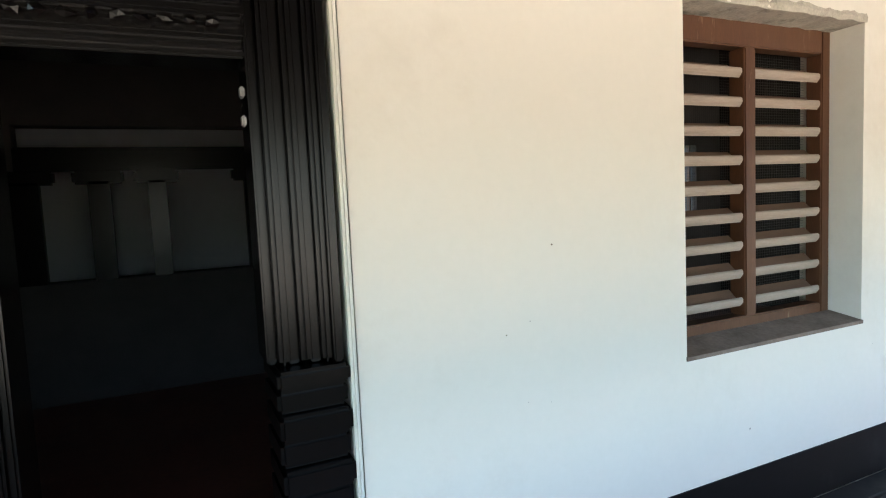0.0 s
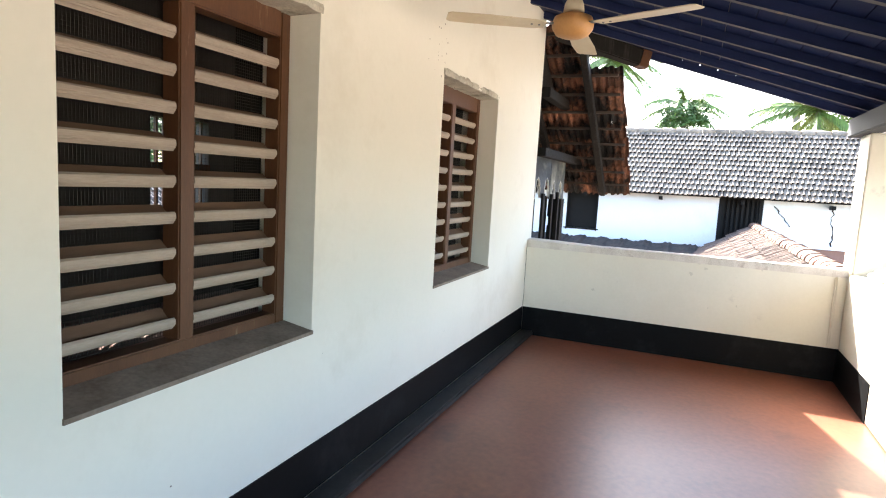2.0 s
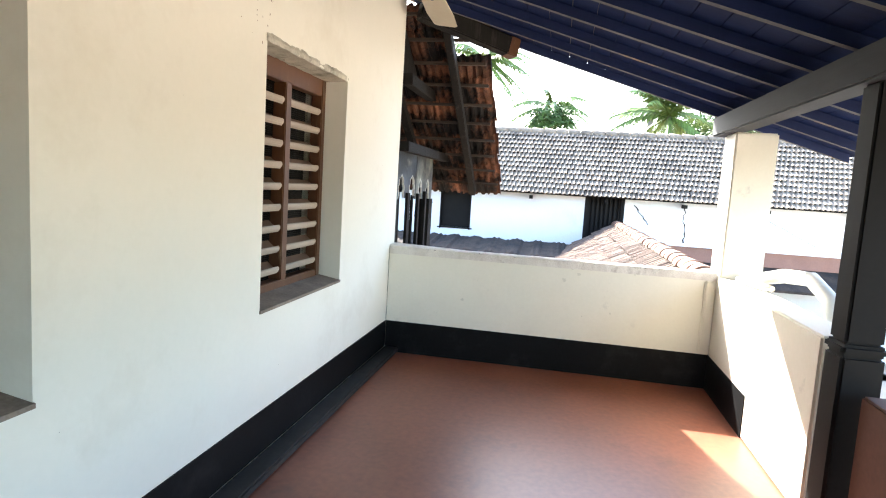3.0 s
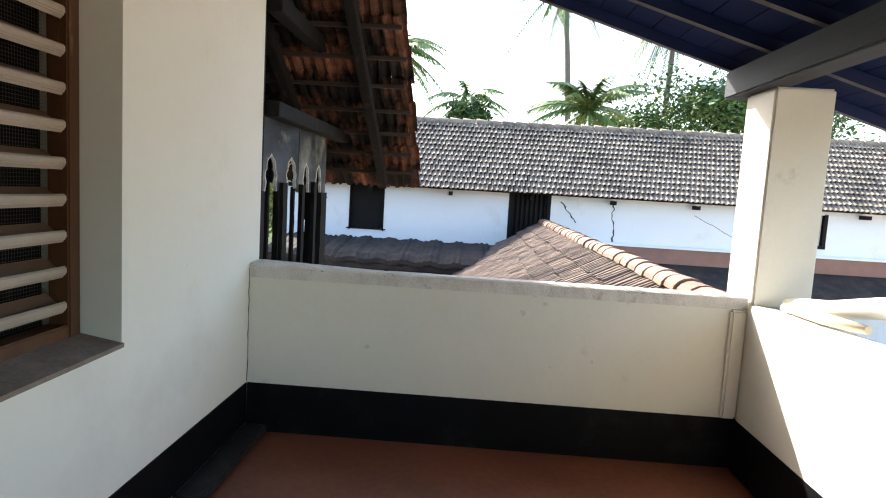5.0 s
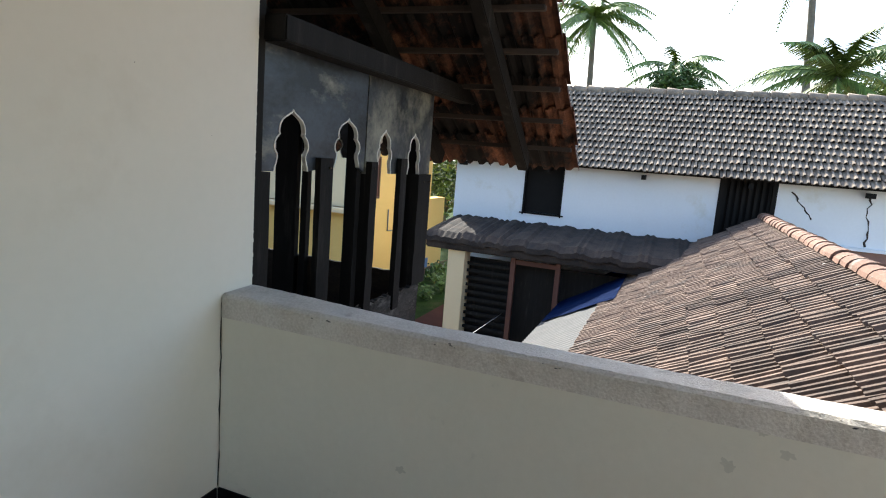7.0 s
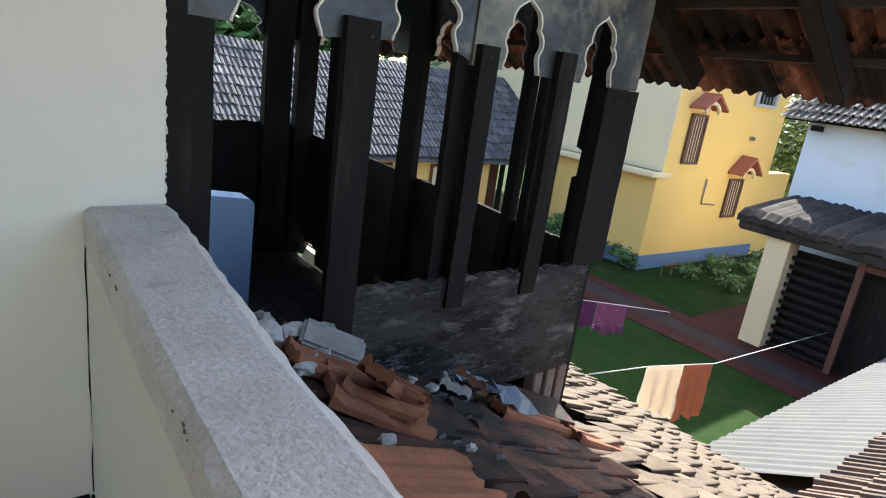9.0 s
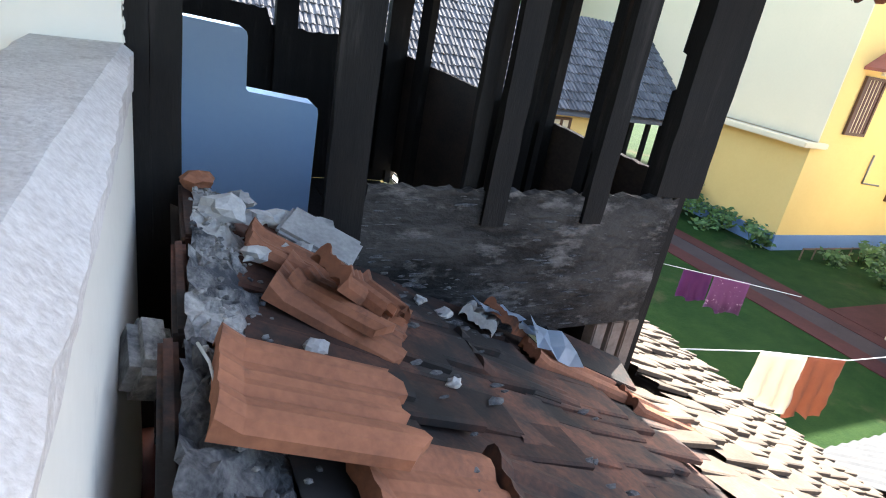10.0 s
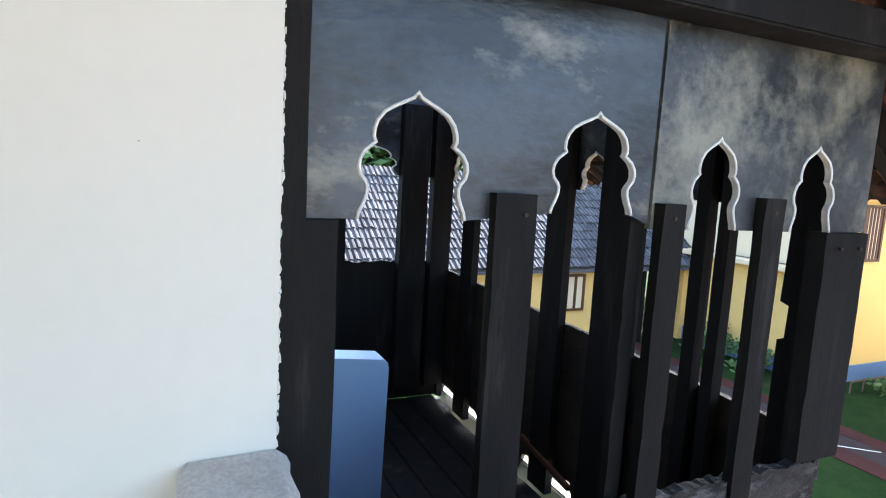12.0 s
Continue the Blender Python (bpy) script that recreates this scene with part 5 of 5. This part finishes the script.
box(bm, LX - 0.22, LX + 0.1, 0.3, 5.42, -0.52, -0.34, bevel=0.03)
under(far, "verandah_fascia", bm, MOSS)
under(far, "verandah_column", boxed(LX - 0.1, LX + 0.3, 4.53, 4.92, -2.5, -0.5, bevel=0.01), CREAM, "cream square column")
for y in (3.47, 2.51):
    under(far, "verandah_post", boxed(LX, LX + 0.10, y - 0.05, y + 0.05, -2.5, -0.5), REDWOOD, "red-brown wooden post")
under(far, "verandah_rail", boxed(LX + 0.02, LX + 0.09, 2.56, 3.42, -0.68, -0.58), REDWOOD)
# Slats and screen take near-black colour for the shade under the verandah.
for k in range(11):
    z = -2.45 + 0.16 * k
    under(far, "lattice_slat", boxed(LX + 0.12, LX + 0.15, 3.54, 4.53, z, z + 0.07), CHAR_SHADE)
under(far, "verandah_screen", boxed(LX + 0.3, LX + 0.36, 0.0, 4.9, -2.5, -0.7), CHAR_SHADE)

# ---- yellow house ----
YX, YY = 18.78, 8.39
yel = thing("yellow_house", (21.5, 10, -2.5), "two-storey yellow house with red hooded windows and a blue plinth", "house")
under(yel, "wall", boxed(YX, 24.2, YY, 12.5, -2.15, -0.10), YELLOW)
under(yel, "upper_wall", boxed(YX + 0.20, 24.2, YY + 0.01, 12.5, -0.10, 4.15), YELLOW)
under(yel, "side_wall", boxed(YX + 0.17, YX + 0.197, YY + 0.014, 20.0, -0.10, 4.15), CREAM, "cream upper side wall")
under(yel, "back_wall", boxed(YX + 0.20, 24.2, 12.503, 20.0, -0.10, 4.15), CREAM)
under(yel, "low_wall", boxed(24.245, 25.6, YY + 0.02, YY + 0.4, -2.5, -0.05), YELLOW)
under(yel, "plinth", boxed(YX - 0.04, 24.24, YY - 0.04, 12.5, -2.52, -2.15), PLINTH, "blue painted plinth")
under(yel, "canopy", boxed(YX - 0.35, YX + 0.4, YY - 0.1, 12.0, -0.22, -0.10, bevel=0.02), CREAM, "cream concrete canopy")
under(yel, "parapet_top", boxed(YX + 0.1, 24.3, YY - 0.06, 20.05, 4.15, 4.27, bevel=0.02), CREAM)


def hooded(xa, xb, za, zb, base, peak):
    w = part("window", boxed(xa, xb, YY - 0.03, YY + 0.02, za, zb), CREAM, yel, "white barred window")
    w.location = -Vector(yel.location)
    bm = bmesh.new()
    for p, q, r, s in ((xa - 0.06, xa, za - 0.06, zb + 0.06), (xb, xb + 0.06, za - 0.06, zb + 0.06), (xa, xb, zb, zb + 0.06), (xa, xb, za - 0.06, za)):
        box(bm, p, q, YY - 0.06, YY, r, s)
    part("window_frame", bm, BROWN, w)
    for k in range(5):
        x = xa + (xb - xa) * (k + 0.5) / 5
        part("bar", boxed(x - 0.03, x + 0.03, YY - 0.045, YY - 0.03, za, zb), REDWOOD, w)
    bm = bmesh.new()
    xm, h = (xa + xb) / 2, (xb - xa) / 2 + 0.22
    prism(bm, [(xm - h, base), (xm, peak - 0.08), (xm + h, base), (xm + h, base + 0.06), (xm, peak), (xm - h, base + 0.06)], "y", YY - 0.42, YY)
    part("hood", bm, HOODRED, w, "small red gabled hood")
    bm = bmesh.new()
    tube(bm, [(xm + 0.3 * math.cos(t), YY - 0.3, base - 0.06 + 0.24 * math.sin(t)) for t in [math.pi * k / 8 for k in range(9)]], 0.05, 6)
    part("hood_arch", bm, CREAM, w)


hooded(19.62, 20.18, 0.18, 1.25, 1.42, 1.82)
hooded(22.12, 22.72, -1.22, -0.28, -0.08, 0.42)
w = part("window", boxed(22.40, 23.30, YY - 0.02, YY + 0.02, 1.78, 2.7), METAL, yel, "grey barred window")
w.location = -Vector(yel.location)
bm = bmesh.new()
for p, q, r, s in ((22.30, 22.40, 1.7, 2.8), (23.30, 23.40, 1.7, 2.8), (22.40, 23.30, 2.7, 2.8), (22.40, 23.30, 1.7, 1.78)):
    box(bm, p, q, YY - 0.07, YY, r, s)
part("window_frame", bm, STONE, w)
for k in range(4):
    part("bar", boxed(22.55 + 0.18 * k, 22.59 + 0.18 * k, YY - 0.05, YY - 0.03, 1.78, 2.7), DARKWOOD, w)
under(yel, "wall_lamp", boxed(22.55, 22.67, YY - 0.12, YY + 0.01, 0.82, 0.92, bevel=0.02), METAL)
bm = bmesh.new()
tube(bm, [(20.93, YY - 0.03, -0.24), (20.93, YY - 0.03, -0.88), (21.58, YY - 0.03, -0.92)], 0.02, 6)
under(yel, "pipe", bm, METAL)

# ---- tiled bungalow ----
bun = thing("yellow_bungalow", (15, 14, -2.5), "low yellow bungalow with a blackened tile roof", "house")
BY = 12.0
bm = bmesh.new()
wall_with_holes(bm, "y", BY, BY + 0.2, 6.0, 18.85, -2.5, -0.45, [(16.7, 18.6, -2.5, -0.62)])
under(bun, "wall", bm, YELLOW)
under(bun, "porch_back", boxed(16.6, 18.4, BY + 1.4, BY + 1.5, -2.5, -0.45), REDWOOD)
bs = 0.75
bv = Vector((0, -1, -bs)).normalized()
bt = Vector((5.2, 14.4, 1.52))
rng = random.Random(81)
places = tile_places(bt, (1, 0, 0), bv, 59, 11, 0.235, 0.30, lambda p: True, rng, 1.2)
inv = Matrix.Translation(-Vector(bun.location))
tagged(joined_tiles("roof_tiles", [inv @ m for m in places], tile_shape(rib=0.032, th=0.02, lift=0.035), TILE_DARK, bun), "blackened clay tiles with sun patches put into the colour", kind="stuff")
bm = bmesh.new()
prism(bm, [(14.4, 1.47), (BY - 0.30, -0.555), (BY - 0.30, -0.62), (14.4, 1.37), (17.1, -0.56), (17.1, -0.48)], "x", 5.2, 19.04)
under(bun, "roof_deck", bm, TILE_DARK)
for x in (14.95, 13.3, 11.0):
    w = part("window", boxed(x, x + 0.42, BY - 0.03, BY, -1.52, -0.76), CREAM, bun)
    w.location = -Vector(bun.location)
    bm = bmesh.new()
    for p, q, r, s in ((x - 0.06, x, -1.58, -0.70), (x + 0.42, x + 0.48, -1.58, -0.70), (x, x + 0.42, -0.76, -0.70), (x, x + 0.42, -1.58, -1.52), (x + 0.18, x + 0.24, -1.52, -0.76)):
        box(bm, p, q, BY - 0.06, BY - 0.01, r, s)
    part("window_frame", bm, BROWN, w)
for x in (16.7, 17.25, 17.8, 18.25):
    under(bun, "porch_post", boxed(x, x + 0.1, BY, BY + 0.1, -2.5, -0.55), YELLOW if x in (16.7,) else DARKWOOD)

# ---- garden ----
structure("ground", boxed(-400, 600, -400, 500, -2.7, -2.5), GRASS, "patchy green lawn and ground", "ground")
bm = bmesh.new()
box(bm, 15.75, 16.2, -3, 12, -2.52, -2.485)
box(bm, 16.75, 17.15, -3, 12, -2.52, -2.485)
structure("path", bm, PATHRED, "red paved garden path edges", "path")
structure("path_middle", boxed(16.2, 16.75, -3, 12, -2.52, -2.49), PATHGREY, "grey middle strip of the garden path", "path")
structure("house_apron", boxed(17.15, 26, -8, 5.9, -2.52, -2.48), PATHRED, "red paved apron before the white house", "pavement")
# Unseen ground kept pale so sunlight bounces up into the veranda.
structure("forecourt", boxed(-60, 60, -60, -1.6, -2.52, -2.48), mat("pale_bounce_sand", (0.50, 0.42, 0.32), (0.40, 0.33, 0.25), 0.95, scale=1.2, grain=20), "unseen pale ground added to bounce sun into the veranda", "ground")
structure("yard", boxed(7.0, 12.6, -8, 9, -2.52, -2.488), SOIL, "bare earth yard under the lean-to", "ground")


def leaf_cloud(bm, centre, size, count, rng, leaf):
    """Leaves scattered through overlapping clumps, with gaps."""
    clumps = [Vector((rng.gauss(0, 0.45) * size[0], rng.gauss(0, 0.45) * size[1], rng.gauss(0, 0.38) * size[2])) for _ in range(max(4, count // 60))]
    for _ in range(count):
        c = rng.choice(clumps)
        r = 0.22 * max(size)
        p = Vector(centre) + c + Vector((rng.gauss(0, r), rng.gauss(0, r), rng.gauss(0, r * 0.7)))
        a = Vector((rng.uniform(-1, 1), rng.uniform(-1, 1), rng.uniform(-0.6, 0.6))).normalized()
        b = a.orthogonal().normalized()
        s = leaf * rng.uniform(0.6, 1.4)
        bm.faces.new([bm.verts.new(q) for q in (p - a * s, p + b * s * 0.45, p + a * s, p - b * s * 0.45)])


def palm(x, y, height, r, seed, lean=(0.4, 0.2), droop=1.0):
    rng = random.Random(seed)
    e = thing("coconut_palm", (x, y, -2.5), "tall coconut palm with a thin grey trunk and drooping fronds", "palm tree", "palms behind the white house")
    bm = bmesh.new()
    pts = [(lean[0] * (k / 8) ** 2, lean[1] * (k / 8) ** 2, height * k / 8) for k in range(9)]
    tube(bm, pts, [0.20 - 0.09 * k / 8 for k in range(9)], 9)
    part("trunk", bm, BARK, e)
    bm = bmesh.new()
    c = Vector(pts[-1])
    for f in range(24):
        az = f * 2.399 + rng.uniform(-0.2, 0.2)
        up = rng.uniform(-0.5, 1.3)
        flat = Vector((math.cos(az), math.sin(az), 0))
        L_ = r * rng.uniform(0.85, 1.1)
        side = Vector((-flat.y, flat.x, 0))
        rach = []
        for k in range(13):
            t = k / 12
            rach.append(c + flat * (L_ * t * math.cos(up * (1 - 0.5 * t))) + Vector((0, 0, L_ * (t * math.sin(up) - droop * 0.75 * t * t))))
        tube(bm, rach, [0.03 * (1 - k / 13) + 0.006 for k in range(13)], 4)
        for k in range(1, 37):
            t = k / 37
            i = min(int(t * 12), 11)
            p = rach[i].lerp(rach[i + 1], t * 12 - i)
            d = (rach[i + 1] - rach[i]).normalized()
            ll = r * 0.25 * math.sin(math.pi * (0.12 + 0.85 * t)) * rng.uniform(0.8, 1.15)
            for s in (-1, 1):
                q = p + (side * s * 0.75 + d * 0.5 + Vector((0, 0, -0.45 - 0.4 * rng.random()))).normalized() * ll
                w = d * 0.028 * (r / 2.0 + 0.4)
                bm.faces.new([bm.verts.new(v_) for v_ in (p - w, p + w, q)])
    part("crown", bm, LEAF, e)
    return e


palm(33, 4.6, 10.6, 3.2, 1, (0.3, 0.3))
palm(31, 1.0, 8.0, 2.3, 2, (0.2, 0.1))
palm(32, -3.9, 13.6, 3.0, 3, (0.2, 0.8))
palm(33, -8.3, 13.0, 3.0, 4, (0.1, -0.3))
palm(27.5, -3.9, 7.4, 2.9, 5, (0.1, 0.1), 0.75)
palm(36, 8.5, 12.6, 2.4, 6)
palm(34, -15, 11.5, 2.4, 7)
palm(27.5, 6.2, 8.4, 2.0, 8)


def bush_tree(x, y, h, size, count, seed, leaf=0.14, label="dense round green tree beyond the roofs"):
    rng = random.Random(seed)
    e = thing("tree", (x, y, -2.5), label, "tree", "trees beyond the roofs")
    bm = bmesh.new()
    tube(bm, [(0, 0, 0), (0.1, 0.05, h * 0.4), (0.0, 0.1, h * 0.75)], [0.28, 0.2, 0.1], 8)
    for k in range(5):
        a = k * 1.3
        tube(bm, [(0.05, 0.05, h * 0.45), (size[0] * 0.5 * math.cos(a), size[1] * 0.5 * math.sin(a), h * 0.8)], [0.10, 0.03], 5)
    part("trunk", bm, BARK, e)
    bm = bmesh.new()
    leaf_cloud(bm, (0, 0, h), size, count, rng, leaf)
    part("crown", bm, LEAF2, e)


bush_tree(32, -10.8, 8.4, (2.2, 2.6, 1.3), 7000, 11, 0.13)
bush_tree(33, -7.2, 7.4, (1.6, 2.0, 1.0), 4200, 12, 0.12)
bush_tree(30, 1.0, 7.4, (0.8, 0.9, 0.8), 1500, 13, 0.11)
bush_tree(34, -14.5, 8.4, (2.4, 3.0, 1.6), 6000, 14, 0.13)
bush_tree(14.5, 19.5, 6.0, (3.0, 2.0, 2.4), 9000, 15, 0.18)
bush_tree(9.5, 19.0, 6.6, (3.0, 2.0, 2.8), 9000, 16, 0.18)
bush_tree(12.0, 18.2, 4.6, (3.2, 1.6, 1.8), 8000, 20, 0.17)
bush_tree(27.0, 8.0, 4.6, (1.2, 1.4, 1.6), 2600, 17, 0.12)
bush_tree(29.0, 9.8, 3.2, (1.3, 1.8, 2.2), 4000, 19, 0.12)
bush_tree(20.5, 20, 6.6, (3.0, 2.2, 2.4), 6000, 18, 0.18)


def shrub(x, y, size, count, seed, leaf=0.07):
    rng = random.Random(seed)
    bm = bmesh.new()
    leaf_cloud(bm, (0, 0, size[2] * 0.8), size, count, rng, leaf)
    for k in range(5):
        tube(bm, [(0, 0, 0), (rng.uniform(-0.3, 0.3) * size[0], rng.uniform(-0.3, 0.3) * size[1], size[2] * 1.1)], [0.012, 0.006], 4)
    ob = part("shrub", bm, LEAF2)
    ob.location = (x, y, -2.5)
    tagged(ob, "small leafy green shrub beside the yellow house", "shrub", "shrubs by the yellow house")


for i, (x, y, s, c) in enumerate(((18.3, 9.6, 0.5, 420), (18.2, 10.6, 0.55, 420), (18.5, 8.7, 0.45, 350), (19.8, 7.6, 0.35, 160), (20.6, 7.5, 0.4, 180), (21.4, 7.55, 0.35, 160), (22.3, 7.4, 0.4, 200), (23.3, 7.4, 0.35, 160), (20.8, 6.4, 0.5, 260), (21.8, 6.2, 0.55, 260), (19.9, 6.6, 0.4, 200))):
    shrub(x, y, (s, s, s * 0.7), c, 100 + i)
bm = bmesh.new()
for k in range(14):
    box(bm, 19.0 + 0.42 * k, 19.03 + 0.42 * k, 7.83, 7.85, -2.5, -2.22)
box(bm, 19.0, 24.8, 7.83, 7.85, -2.26, -2.23)
tagged(part("garden_fence", bm, SOIL), "low earthen-brown garden fence before the yellow house", "fence")


def cloth(name, a, b, length, material, label, seed, fold=0.05):
    """A washing piece hung over a line between a and b."""
    rng = random.Random(seed)
    a, b = Vector(a), Vector(b)
    d = (b - a).normalized()
    nrm = Vector((-d.y, d.x, 0)).normalized()
    bm = bmesh.new()
    g = []
    for j in range(11):
        g.append([])
        for i in range(17):
            t = i / 16
            w = fold * (j / 10) * math.sin(t * 17 + seed) * 0.6 + 0.02 * rng.uniform(-1, 1) * j / 10
            g[-1].append(bm.verts.new(a.lerp(b, t) + Vector((0, 0, -length * j / 10 * (1 + 0.06 * math.sin(t * 9 + seed)))) + nrm * (w + 0.01)))
    for j in range(10):
        for i in range(16):
            bm.faces.new((g[j][i], g[j][i + 1], g[j + 1][i + 1], g[j + 1][i])).smooth = True
    bmesh.ops.solidify(bm, geom=list(bm.faces), thickness=0.006)
    tagged(part(name, bm, material), label, "laundry", "washing on the lines")


bm = bmesh.new()
tube(bm, [(10.2, 3.12, -0.86), (11.3, 3.17, -1.02), (12.76, 3.24, -1.31), (17.2, 3.62, -1.80)], 0.005, 6)
tagged(part("clothes_line", bm, ROPE), "white clothes line across the yard", "clothes line")
cloth("towel", (11.3, 3.17, -1.02), (12.05, 3.205, -1.17), 0.62, CLOTH_W, "cream towel hung on the clothes line", 1)
cloth("cloth", (12.07, 3.206, -1.173), (12.76, 3.24, -1.31), 0.66, CLOTH_B, "rust-brown cloth hung on the clothes line", 2)
bm = bmesh.new()
tube(bm, [(12.4, 5.9, -1.43), (12.9, 4.6, -1.18), (13.3, 4.2, -1.16)], 0.004, 6)
tagged(part("clothes_line", bm, ROPE), "white clothes line across the lawn", "clothes line")
cloth("cloth", (12.65, 5.3, -1.33), (12.78, 4.98, -1.25), 0.38, CLOTH_P, "deep purple cloth hung on the clothes line", 3)
cloth("shawl", (12.79, 4.96, -1.25), (12.95, 4.60, -1.18), 0.44, CLOTH_F, "flowered lilac shawl hung on the clothes line", 4)

# small chips and specks on the white wall and parapet
rng = random.Random(91)
bm = bmesh.new()
for _ in range(70):
    x, z = rng.uniform(0.55, 6.6), rng.uniform(0.35, 2.9)
    if 1.7 < x < 3.0 and 0.7 < z < 2.3 or 4.2 < x < 5.5 and 0.7 < z < 2.3:
        continue
    s = rng.uniform(0.002, 0.006)
    lump(bm, (x, WY + 0.001, z), s, rng, (1.2, 0.4, 1.0), 1)
for _ in range(26):
    lump(bm, (4.22 + rng.gauss(0, 0.09), WY + 0.001, 2.33 + rng.gauss(0, 0.14)), rng.uniform(0.003, 0.009), rng, (1.0, 0.35, 1.4), 1)
tagged(part("wall_chips", bm, SILL), "small chips and insect marks on the white wall", "marks", kind="stuff")
